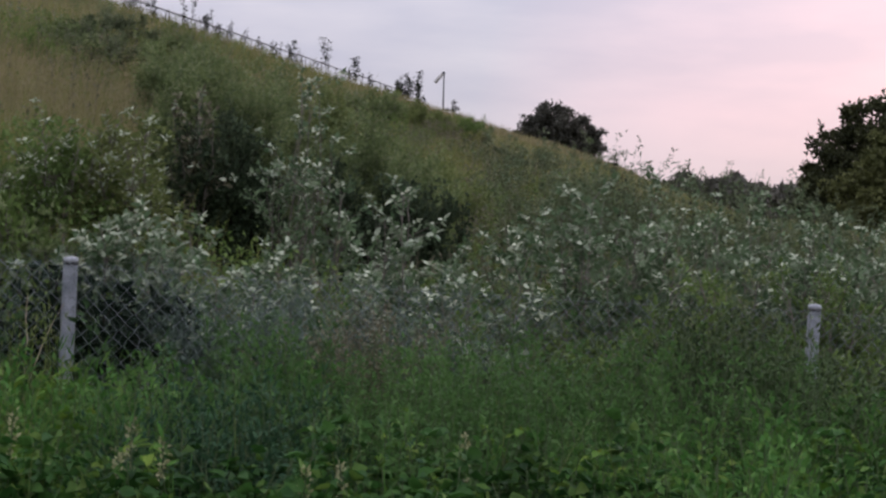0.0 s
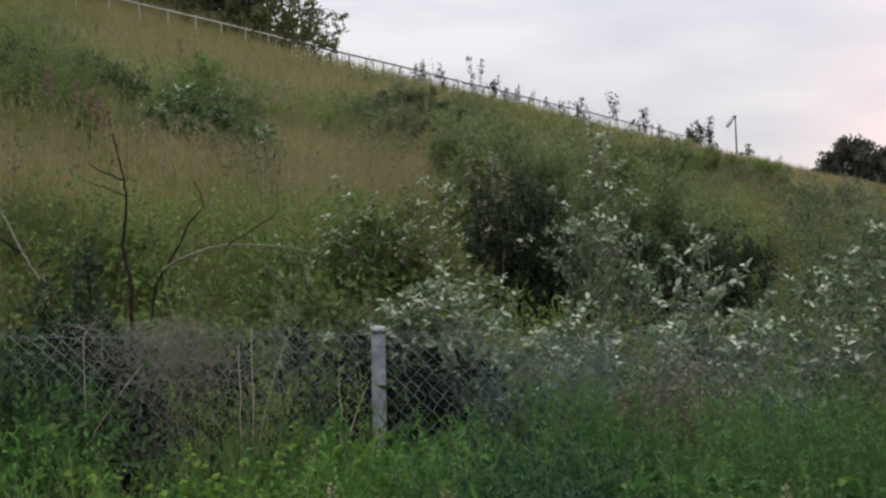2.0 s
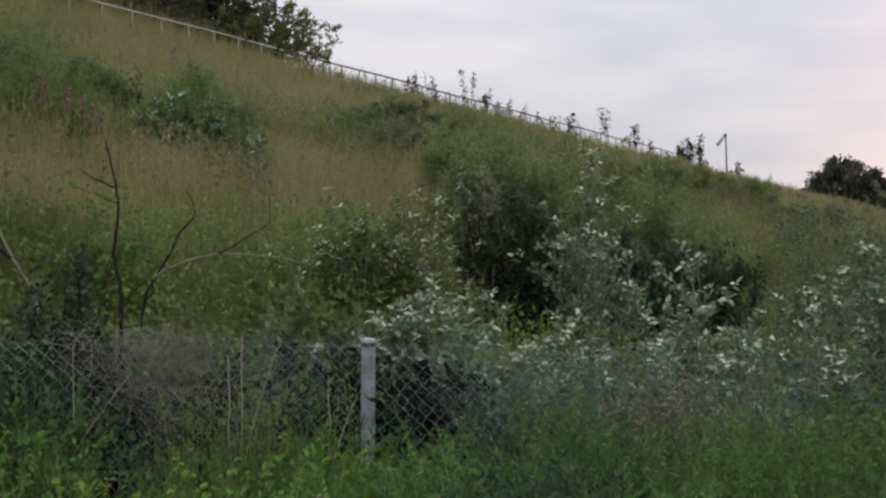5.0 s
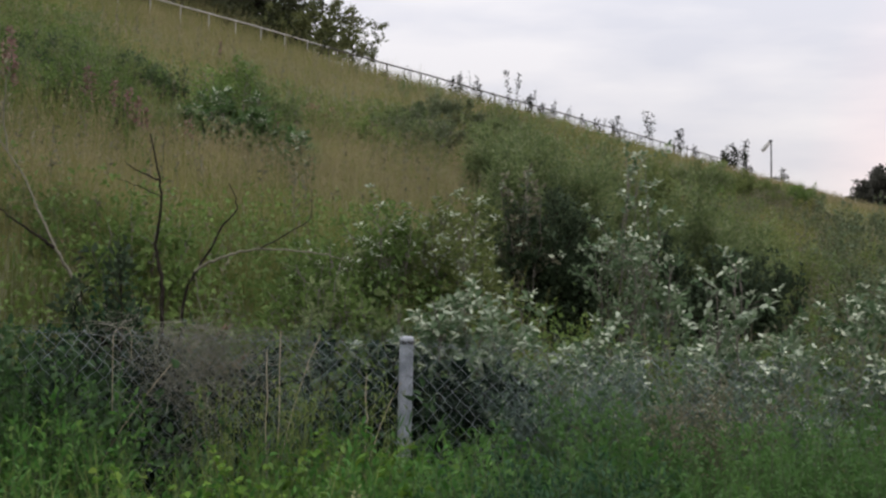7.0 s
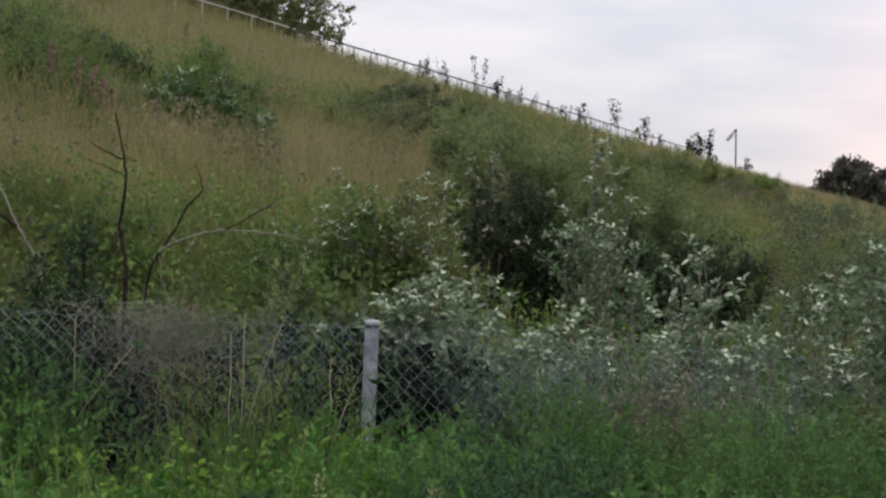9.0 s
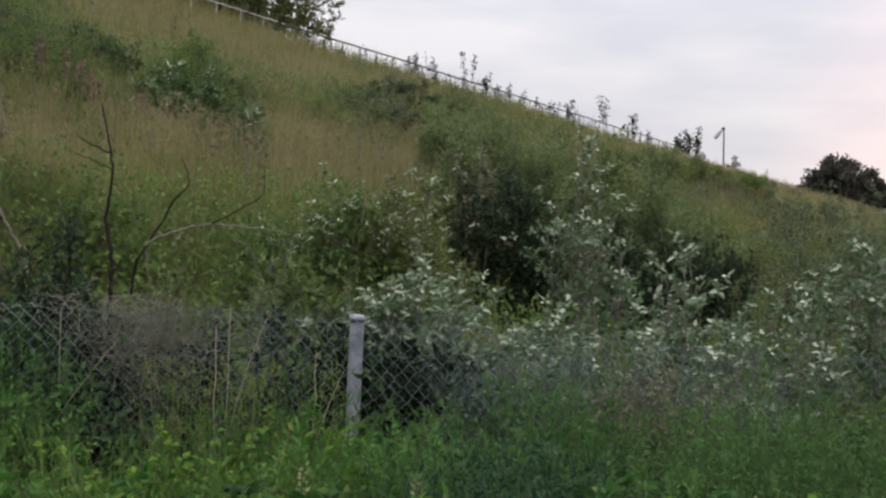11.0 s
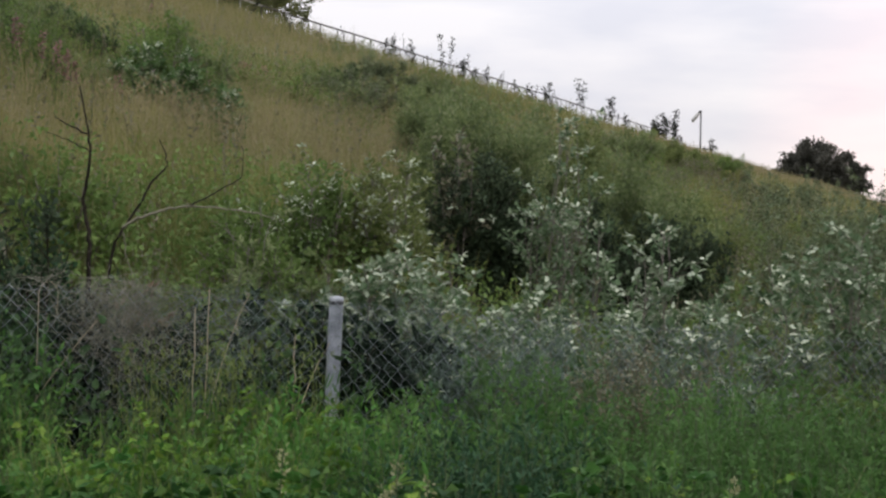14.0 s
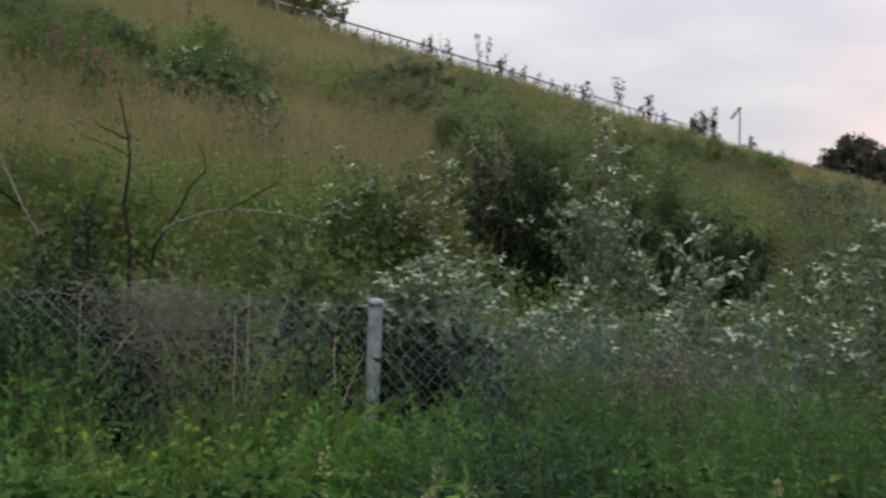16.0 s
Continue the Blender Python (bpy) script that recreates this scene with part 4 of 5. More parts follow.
for u, d in ((-0.034, 38.0), (-0.022, 38.5), (-0.010, 38.0), (0.003, 39.0), (0.014, 39.5)):
    shrub("pale_herb", on(u, d), 0.9, 0.85, 12, 3, 8, 0.06, 0.016, M_DRY, "pale dry seeding herb below the thorn bush", "herb", spread=0.03, flare=0.1, stem_r=0.007, wood=M_STRAW, small=True, rise=1.6)

for u, d, w, h in ((0.225, 12.0, 0.9, 0.75), (0.265, 12.5, 1.0, 0.8), (0.25, 14.5, 1.1, 0.8), (0.30, 14.0, 1.1, 0.8), (0.215, 10.6, 0.8, 0.7), (0.255, 10.4, 0.8, 0.8), (0.235, 17, 1.2, 0.6), (0.27, 20, 1.5, 0.7), (0.21, 24, 1.8, 0.8), (0.30, 16, 1.3, 0.7), (0.16, 30, 2.2, 0.9), (0.25, 32, 2.2, 0.8), (0.33, 24, 2.0, 0.9), (0.19, 46, 3.2, 1.1), (0.38, 19, 1.6, 0.8), (0.11, 40, 3.0, 1.0)):
    shrub("herb_clump", on(u, d), w, h, 20, 8, 9, 0.038 + 0.0012 * d, 0.009 + 0.0005 * d, M_HERB, "low clump of green herbs on the slope", "herb", spread=0.08, stem_r=0.005, group="herb clumps on the slope", small=True)

for k in range(34):
    d = 13 * (75 / 13) ** rng.uniform(0, 1)
    u = rng.uniform(0.2, 0.44)
    mt = (M_HERB, M_YELLOW, M_GRASS, M_YELLOW)[k % 4]
    shrub("herb_clump", on(u, d), 0.5 + 0.055 * d * rng.uniform(0.6, 1.2), 0.45 + 0.012 * d * rng.uniform(0.6, 1.4), 16, 8, 8, 0.036 + 0.0015 * d, 0.009 + 0.0005 * d, mt,
          "rough clump of tall herbs on the slope", "herb", spread=0.09, stem_r=0.005, flare=0.3, group="herb clumps on the slope", small=True)

for k in range(38):
    d = 24 * (80 / 24) ** rng.uniform(0, 1)
    u = rng.uniform(-0.05, 0.24)
    if (0.47 - u) * d / 1.105 > CREST - 9:
        continue
    mt = (M_SALLOW, M_DOCK, M_MUG, M_GRASS, M_YELLOW)[k % 5]
    shrub("herb_clump", on(u, d), 0.4 + 0.045 * d * rng.uniform(0.6, 1.2), 0.4 + 0.013 * d * rng.uniform(0.6, 1.4), 16, 8, 8, 0.032 + 0.0015 * d, 0.009 + 0.0005 * d, mt,
          "ragged clump of tall herbs high on the slope", "herb", spread=0.1, stem_r=0.005, flare=0.2, group="herb clumps on the slope", small=True)



def thicket(u, d, w, h):
    shrub("mugwort_thicket", on(u, d), w, h, 23, 9, 8, 0.050 + 0.0013 * d, 0.018 + 0.0005 * d, M_MUG, "grey-green thicket of tall weeds in the meadow", "weed", pale=0.10, pale_mat=M_SILVER, wood=M_STEM, spread=0.06, stem_r=0.005, flare=0.2, rise=0.9,
          group="weed thickets in the meadow", small=True)


for u, d, w, h in ((0.327, 20.0, 1.6, 2.1), (0.345, 21.0, 1.7, 2.35), (0.358, 22.5, 1.7, 2.35), (0.372, 20.0, 1.7, 2.1), (0.392, 22.5, 1.9, 2.35), (0.412, 20.5, 1.8, 2.2), (0.435, 23.0, 2.0, 2.4), (0.455, 21.0, 1.9, 2.2),
                   (0.48, 24.0, 2.1, 2.35), (0.50, 21.5, 2.0, 2.1), (0.52, 25.0, 2.2, 2.1), (0.545, 22.0, 2.1, 1.95), (0.57, 25.0, 2.3, 1.6), (0.60, 22.5, 2.2, 1.5), (0.63, 24.0, 2.2, 1.5)):
    thicket(u, d, w, h)
for u, d, w, h in ((0.305, 20.5, 1.6, 1.3), (0.28, 19.0, 1.5, 1.1), (0.30, 27.0, 2.2, 1.5), (0.325, 30.0, 2.4, 1.7), (0.27, 33.0, 2.6, 1.4), (0.295, 40.0, 3.0, 1.7), (0.25, 27.0, 2.0, 1.1), (0.33, 45.0, 3.4, 2.0),
                   (0.255, 50.0, 3.2, 1.6), (0.285, 62.0, 4.0, 1.8), (0.315, 70.0, 4.5, 2.1)):
    thicket(u, d, w, h)

# broad-leaved herbs among the grass
P, d = scatter(210000, -0.42, 0.72, 8.0, 60, 1.05)
up = across(P[:, 0], P[:, 1])
side = P[:, 0] / P[:, 1]
lush = (0.9 * smooth(7.4, 6.1, up) + 0.75 * smooth(10.5, 12.5, up) * smooth(22, 17, up) * smooth(0.05, -0.03, side)
        + 0.45 * smooth(0.1, 0.2, side) + 0.10) * (1 - 0.85 * np.clip(dryness(P) * 1.3, 0, 1)) * np.where(bare(P), 0.03, 1)
keep = (up < CREST) & (rng.uniform(0, 1, len(P)) < lush * (0.5 + patchy(P, 0.9, 2.3)))
P, d = P[keep], d[keep]
n = len(P)
P[:, 2] += rng.uniform(0.1, 0.7, n)
V, F = leaves(P, unit(rng.normal(0, 1, (n, 3)) + [0, 0, 0.4]), rng.normal(0, 0.6, (n, 3)) + [0, 0, 1],
              rng.uniform(0.02, 0.042, n) * (1 + d / 28) * (1 + 0.35 * smooth(15, 11, d)), rng.uniform(0.008, 0.018, n) * (1 + d / 28) * (1 + 0.6 * smooth(15, 11, d)), small=True)
stuff("hillside_herbs", V, F, M_HERB, "low broad-leaved herbs growing through the grass", "herbs")

# ---- tall weeds on the skyline ----


def tall_weed(at, h, mat, label, leaf=0.2, dense=1.0):
    root = new("tall_weed")
    root.location = at
    k = rng.integers(1, 4)
    S = np.stack([rng.normal(0, 0.12, k), rng.normal(0, 0.12, k), np.full(k, -0.1)], 1)
    m = bent(S, np.stack([rng.normal(0, 0.08, k), rng.normal(0, 0.08, k), np.ones(k)], 1), h * rng.uniform(0.7, 1.0, k), 8, 0, 0.04)
    for line in m:
        V, F = tubes(line[None], max(0.010, 0.07 * leaf) * np.linspace(1, 0.4, 8), 4)
        part("stem", quad_mesh("stem", V, F, M_SKYLINE), root)
    V, F = foliage(m, int((9 * h + 4) * dense), leaf, leaf * 0.5, leaf * 0.8, 0.3)
    tagged(part("foliage", quad_mesh("foliage", V, F, mat), root), kind="stuff")
    return tagged(root, label, "weed", "tall weeds along the crest")


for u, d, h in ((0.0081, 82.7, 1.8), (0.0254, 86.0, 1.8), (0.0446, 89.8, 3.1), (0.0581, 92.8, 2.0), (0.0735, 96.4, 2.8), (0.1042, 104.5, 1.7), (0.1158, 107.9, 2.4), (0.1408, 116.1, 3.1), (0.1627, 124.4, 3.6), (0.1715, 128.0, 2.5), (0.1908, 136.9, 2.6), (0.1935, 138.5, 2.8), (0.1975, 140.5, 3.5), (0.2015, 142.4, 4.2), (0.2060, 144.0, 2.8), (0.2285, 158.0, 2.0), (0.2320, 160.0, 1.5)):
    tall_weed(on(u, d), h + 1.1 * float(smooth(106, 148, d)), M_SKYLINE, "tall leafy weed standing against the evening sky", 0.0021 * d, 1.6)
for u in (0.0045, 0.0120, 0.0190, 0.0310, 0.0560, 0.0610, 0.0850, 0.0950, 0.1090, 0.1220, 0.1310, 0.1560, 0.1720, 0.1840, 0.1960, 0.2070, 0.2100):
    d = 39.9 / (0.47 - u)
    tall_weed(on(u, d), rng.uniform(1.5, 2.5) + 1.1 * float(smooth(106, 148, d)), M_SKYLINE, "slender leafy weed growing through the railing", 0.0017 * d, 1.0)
for k in range(30):
    y = 64 + 101 * rng.uniform() ** 1.4
    x = -39.4 + 0.47 * y + rng.uniform(0.3, 2.2)
    tall_weed(np.array([x, y, float(ground_z(x, y))]), rng.uniform(0.8, 1.9), M_SKYLINE, "leafy weed growing beside the railing", 0.15, 0.8)
for k in range(12):
    u = 0.332 + 0.06 * rng.beta(2, 3)
    tall_weed(on(u, 22.0 + rng.uniform(0, 4)), rng.uniform(1.3, 2.1), M_MUG, "tall leafy weed rising above the saplings", 0.07)
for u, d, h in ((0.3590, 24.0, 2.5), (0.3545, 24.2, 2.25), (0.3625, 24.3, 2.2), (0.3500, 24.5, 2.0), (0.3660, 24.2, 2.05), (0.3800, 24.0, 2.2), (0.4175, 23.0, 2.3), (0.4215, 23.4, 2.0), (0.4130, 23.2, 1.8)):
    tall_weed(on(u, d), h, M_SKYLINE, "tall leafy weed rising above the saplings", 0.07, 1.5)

# rosebay spikes on the slope
for u, d, h in ((-0.247, 17.2, 1.0), (-0.242, 17.4, 0.9), (-0.230, 17.0, 0.95), (-0.212, 16.8, 0.85), (-0.206, 17.0, 0.75), (-0.176, 17.5, 0.7), (-0.30, 16.0, 1.25),
                (-0.302, 16.3, 1.05), (-0.297, 16.2, 0.9), (-0.04, 58, 1.0), (-0.115, 22, 0.8), (-0.155, 38, 1.0), (-0.218, 16.9, 0.9)):
    root = new("rosebay_willowherb")
    root.location = on(u, d)
    m = bent(np.array([[0, 0, -0.05]]), np.array([[0.06, 0, 1.0]]), h, 8, 0, 0.02)
    V, F = tubes(m, 0.008 * np.linspace(1, 0.4, 8), 4)
    part("stem", quad_mesh("stem", V, F, M_STEM), root)
    V, F = foliage(m, 40, 0.11, 0.022, 0.01, 0.1)
    tagged(part("foliage", quad_mesh("foliage", V, F, M_HERB), root), kind="stuff")
    V, F = foliage(m, 110, 0.035, 0.028, 0.05, 0.62)
    tagged(part("flower_spike", quad_mesh("flower_spike", V, F, M_PINK), root), "faded pink flower spike", kind="stuff")
    tagged(root, "rosebay willowherb with a faded pink flower spike", "wildflower", "willowherbs on the slope")

# ---- dead branches behind the fence ----


def dead_branch(at, lines, mat, label):
    root = new("dead_branch")
    root.location = at
    for i, (r, pts, *own) in enumerate(lines):
        p = np.array(pts, float)
        t = np.linspace(0, len(p) - 1, 4 * len(p))
        c = np.stack([np.interp(t, np.arange(len(p)), p[:, k]) for k in range(3)], 1)
        c[1:-1] = (c[:-2] + c[1:-1] * 2 + c[2:]) / 4
        c += rng.normal(0, 0.003, c.shape)
        V, F = tubes(c[None], r * np.linspace(1, 0.25, len(c)), 7)
        part("limb" if i == 0 else "twig", quad_mesh("limb", V, F, own[0] if own else mat, True), root, "dark bare wood" if own else "")
    return tagged(root, label, "branch")


dead_branch((-1.604, 8.4, 0.2), ((0.0165, ((0.02, 0, -0.3), (0.01, 0, 0.5), (0.0, 0, 1.05), (0.004, 0, 1.26), (-0.003, 0.01, 1.33), (-0.033, 0.02, 1.45), (-0.046, 0.02, 1.54), (-0.026, 0.02, 1.655), (-0.004, 0.0, 1.80), (-0.02, 0, 1.90), (-0.041, -0.01, 2.01), (-0.072, -0.02, 2.16))),
                                 (0.006, ((-0.022, 0, 1.90), (-0.13, 0.03, 1.94), (-0.195, 0.05, 1.972), (-0.24, 0.06, 2.012))),
                                 (0.004, ((-0.012, 0, 1.80), (-0.106, -0.03, 1.852), (-0.194, -0.05, 1.88), (-0.262, -0.06, 1.902)))),
            M_BARK, "thin dark dead branch standing crooked behind the fence")
dead_branch((-1.50, 8.9, 0.4), ((0.0115, ((-0.10, 0, -0.5), (-0.10, 0, 0.5), (-0.068, 0, 1.045), (0.016, 0, 1.19), (0.117, 0.02, 1.364), (0.165, 0.03, 1.465), (0.221, 0.04, 1.515), (0.246, 0.04, 1.567), (0.235, 0.04, 1.639), (0.192, 0.04, 1.71)), M_BARK),
                                (0.011, ((-0.001, 0, 1.174), (0.024, -0.01, 1.198), (0.131, -0.03, 1.248), (0.261, -0.04, 1.293), (0.376, -0.04, 1.32), (0.706, 0, 1.297), (0.85, 0.02, 1.269), (0.909, 0.03, 1.262))),
                                (0.006, ((0.40, -0.04, 1.32), (0.459, 0.0, 1.353), (0.662, 0.05, 1.476), (0.701, 0.06, 1.52), (0.692, 0.06, 1.69)), M_BARK),
                                (0.003, ((0.13, -0.03, 1.25), (0.151, -0.03, 1.319), (0.202, -0.03, 1.412), (0.222, -0.03, 1.385))),
                                (0.005, ((0.0, 0, 1.15), (0.018, 0, 1.017), (0.064, 0.0, 0.874), (0.078, 0, 0.816)))),
            M_DEADWOOD, "weathered forked dead branch arching behind the fence")
dead_branch((-2.30, 9.2, 0.6), ((0.014, ((0.10, 0, -0.4), (0.075, 0, 0.5), (0.061, 0, 0.688), (-0.003, 0, 0.919), (-0.084, 0, 1.032), (-0.143, 0.01, 1.137), (-0.218, 0.02, 1.291), (-0.268, 0.03, 1.404), (-0.318, 0.04, 1.517), (-0.384, 0.05, 1.629), (-0.483, 0.06, 1.758), (-0.70, 0.08, 2.10))),
                                (0.011, ((-0.13, 0, 1.11), (-0.217, -0.03, 1.177), (-0.298, -0.04, 1.233), (-0.404, -0.05, 1.304), (-0.478, -0.06, 1.377), (-0.657, -0.06, 1.496)), M_BARK),
                                (0.007, ((-0.45, 0.06, 1.71), (-0.478, 0.05, 1.905), (-0.46, 0.05, 2.172), (-0.431, 0.05, 2.367)))),
            M_DEADWOOD, "pale leaning dead branch behind the fence")

# ---- dead stems tangled in the wire ----
def in_wire(x, high, L, r, mat, name, label):
    """Bent stems caught in the mesh between 0.55 m and its top edge."""
    n = len(x)
    S = np.stack([x, FENCE_Y + rng.normal(0.02, 0.07, n), 0.55 + (fence_top(x) - 0.57) * high - 0.4 * L], 1)
    tg = bent(S, np.stack([rng.normal(0, 0.75, n), rng.normal(0, 0.15, n), rng.normal(0.7, 0.6, n)], 1), L, 7, 0.25, 0.42)
    tg[..., 2] = np.minimum(tg[..., 2], fence_top(tg[..., 0]) + 0.015 + rng.normal(0, 0.012, (n, 1)))
    k = n // 6
    top_x = rng.choice(x, k) + rng.normal(0, 0.25, k)
    S = np.stack([top_x, FENCE_Y + rng.normal(0, 0.05, k), fence_top(top_x) - np.abs(rng.normal(0, 0.05, k))], 1)
    tg = np.concatenate([tg, bent(S, np.stack([rng.normal(0, 1, k), rng.normal(0, 0.15, k), rng.normal(0.1, 0.35, k)], 1), rng.uniform(0.08, 0.26, k), 7, 0.1, 0.35)])
    V, F = tubes(tg, r * np.linspace(1, 0.5, 7), 3)
    stuff(name, V, F, mat, label, "dead stems")


n = 560
in_wire(rng.normal(-1.14, 0.14, n), np.where(rng.uniform(0, 1, n) < 0.85, rng.beta(6, 1.2, n), rng.uniform(0.2, 1, n)), rng.uniform(0.08, 0.30, n), 0.0013, M_TANGLE,
        "dead_stems", "grey-brown dead stems tangled in the wire mesh")
x = np.concatenate([rng.uniform(-0.92, -0.42, 250), rng.uniform(-2.8, -1.3, 80), rng.uniform(-0.1, 3.2, 190), rng.uniform(-0.08, 0.75, 130)])
in_wire(x, rng.uniform(0, 1, len(x)), rng.uniform(0.12, 0.40, len(x)), 0.0012, M_GREYSTEM, "grey_stems", "thin grey-green dead stems caught in the wire mesh")

n = 110
x = rng.uniform(-1.3, -0.5, n)
S = np.stack([x, FENCE_Y + rng.normal(-0.05, 0.06, n), np.zeros(n)], 1)
m = bent(S, np.stack([rng.normal(0, 0.16, n), rng.normal(0, 0.06, n), np.ones(n)], 1), rng.uniform(0.6, 1.12, n), 7, 0.05, 0.09)
V, F = tubes(m, 0.0019 * np.linspace(1, 0.5, 7), 3)
stuff("dead_stalks", V, F, M_GREYSTEM, "upright grey-green dead stalks rising through the wire mesh", "dead stems")

# grey seeding stems and brown dock behind the wire
n = 300
x = rng.uniform(0.40, 1.85, n)
S = np.stack([x, FENCE_Y + rng.uniform(-0.12, 0.5, n), rng.uniform(-0.05, 0.25, n)], 1)
m = bent(S, np.stack([rng.normal(0, 0.22, n), rng.normal(0, 0.1, n), np.ones(n)], 1), rng.uniform(0.75, 1.02, n) * (1.2 - S[:, 2]), 7, 0.05, 0.12)
V, F = tubes(m, 0.0018 * np.linspace(1, 0.5, 7), 3)
V2, F2 = foliage(m, 34, 0.026, 0.009, 0.05, 0.35, small=True)
V, F = joined([(V, F), (V2, F2)])
stuff("seeding_stems", V, F, M_GREYSTEM, "grey feathery seeding stems standing against the wire", "dead stems")
n = 95
x = rng.normal(1.25, 0.17, n)
S = np.stack([x, FENCE_Y + rng.uniform(-0.45, -0.1, n), np.zeros(n)], 1)
m = bent(S, np.stack([rng.normal(0, 0.15, n), rng.normal(0, 0.1, n), np.ones(n)], 1), rng.uniform(0.85, 1.2, n), 7, 0.02, 0.08)
V, F = tubes(m, 0.0022 * np.linspace(1, 0.5, 7), 3)
V2, F2 = foliage(m, 44, 0.022, 0.010, 0.04, 0.5, small=True)
V, F = joined([(V, F), (V2, F2)])
stuff("brown_seed_stalks", V, F, M_DOCK, "brown seeding stalks in front of the wire", "dead stems")


def climbing_vine(x0, x1, z0, z1, stems, per, label, mat=M_VINE):
    """Thin stems threaded through the wire mesh, with leaves in loose clumps."""
    root = new("climbing_vine")
    root.location = ((x0 + x1) / 2, FENCE_Y - 0.03, 0)
    w = (x1 - x0) / 2
    S = np.stack([rng.uniform(-w, w, stems), rng.normal(0, 0.02, stems), rng.uniform(-0.05, z0, stems)], 1)
    m = bent(S, np.stack([rng.normal(0, 0.5, stems), rng.normal(0, 0.03, stems), np.ones(stems)], 1), rng.uniform(0.7, 1.05, stems) * (z1 - S[:, 2]), 8, 0.05, 0.12)
    V, F = tubes(m, 0.0022 * np.linspace(1, 0.5, 8), 4)
    tagged(part("stalkwork", quad_mesh("stalkwork", V, F, M_STEM), root), kind="stuff")
    V, F = foliage(m, per, 0.052, 0.036, 0.05, 0.3, up=0.4)
    tagged(part("foliage", quad_mesh("foliage", V, F, mat), root), kind="stuff")
    return tagged(root, label, "vine", "vines on the fence")


for x0, x1, z0, z1, st, per in ((-2.75, -2.2, 0.5, 1.34, 40, 38), (-2.25, -1.8, 0.5, 1.32, 52, 38), (-1.85, -1.5, 0.4, 1.08, 22, 30), (-1.9, -1.5, 0.3, 1.0, 12, 22), (-1.3, -0.9, 0.3, 0.9, 9, 16),
                                (-1.0, -0.5, 0.3, 1.02, 14, 18), (-0.7, -0.3, 0.3, 1.15, 12, 18), (0.15, 0.5, 0.2, 1.05, 9, 16), (0.4, 0.9, 0.2, 1.12, 16, 18), (0.9, 1.6, 0.2, 1.05, 12, 16)):
    climbing_vine(x0, x1, z0, z1, st, per, "bluish-green vine climbing through the wire mesh")


climbing_vine(3.3, 3.85, 0.2, 0.92, 20, 26, "grey-green creeper wound round a fence post", M_WORT)


def dry_stalk(x, y, h, lean, bow=0.0, plume=0):
    """One dead stalk from the ground; bow bends it over, plume sets short bristles on its upper half."""
    root = new("dry_stalk")
    root.location = (x, y, 0)
    f = np.linspace(0, 1, 12)
    c = np.stack([(lean * f + bow * f ** 3) * h, np.zeros(12), h * f], 1) + rng.normal(0, 0.003, (12, 3))
    V, F = tubes(c[None], (0.0024 if plume else 0.0031) * np.linspace(1, 0.75, 12), 6)
    part("stalk", quad_mesh("stalk", V, F, M_STRAW, True), root)
    if plume:
        V, F = foliage(c[None], plume, 0.024, 0.006, 0.012, 0.55, small=True)
        tagged(part("plume", quad_mesh("plume", V, F, M_TANGLE), root), "pale bristly seed plume", kind="stuff")
    return tagged(root, "pale dry straw stalk in front of the fence", "stalk", "dry stalks")


for x, y, h, lean, bow, plume in ((-0.80, 6.70, 1.23, 0.0, 0, 0), (-0.755, 6.74, 1.305, 0.01, 0, 0), (-0.84, 6.70, 1.30, 0.12, 0.10, 60), (-0.345, 6.70, 1.12, 0.0, 0, 0),
                                  (-0.46, 6.70, 1.09, 0.12, 0.13, 0), (-1.78, 6.80, 1.17, 0.22, 0.25, 0), (-2.05, 6.3, 1.1, 0.02, 0, 0), (-1.95, 6.25, 1.05, 0.05, 0, 0)):
    dry_stalk(x, y, h, lean, bow, plume)

root = new("dead_tendril")
root.location = (-1.53, 6.83, 0.0)
f = np.linspace(0, 1, 24)
a = np.pi * (1 - smooth(0.65, 1.0, f) * 1.15)
c = np.stack([0.045 + 0.043 * np.cos(a), 0.006 * np.sin(f * 9), np.interp(f, (0, 0.65, 1), (0.1, 1.27, 1.27)) + 0.05 * np.sin(a) - 0.07 * smooth(0.9, 1, f)], 1)
V, F = tubes(c[None], 0.0022 * np.linspace(1, 0.6, 24), 6)
part("stalk", quad_mesh("stalk", V, F, M_STRAW, True), root)
tagged(root, "pale dead tendril curled over the top of the wire mesh", "tendril")

# ---- weeds of the verge ----


def trefoils(paths, per, L, W, f0):
    """Leaves of three lobes on short stalks along the paths, held level."""
    n = len(paths)
    idx = np.repeat(np.arange(n), per)
    m = len(idx)
    P, T = along(paths[idx], f0 + (1 - f0) * rng.uniform(0, 1, m) ** 0.8)
    az = rng.uniform(0, 2 * np.pi, m)
    out = np.stack([np.cos(az), np.sin(az), rng.normal(0.1, 0.35, m)], 1)
    side = np.stack([-np.sin(az), np.cos(az), rng.normal(0, 0.2, m)], 1)
    P = P + out * rng.uniform(0.01, 0.05, m)[:, None]
    N = unit(rng.normal(0, 0.6, (m, 3)) + np.array([0, 0, 0.8]) + out * 0.9)
    size = rng.uniform(0.6, 1.25, m)
    return joined([leaves(P, out + side * a, N, L * k * size, W * k * size, 0.15, 0.22, a != 0) for a, k in ((0.0, 1.0), (1.1, 0.8), (-1.1, 0.8))])


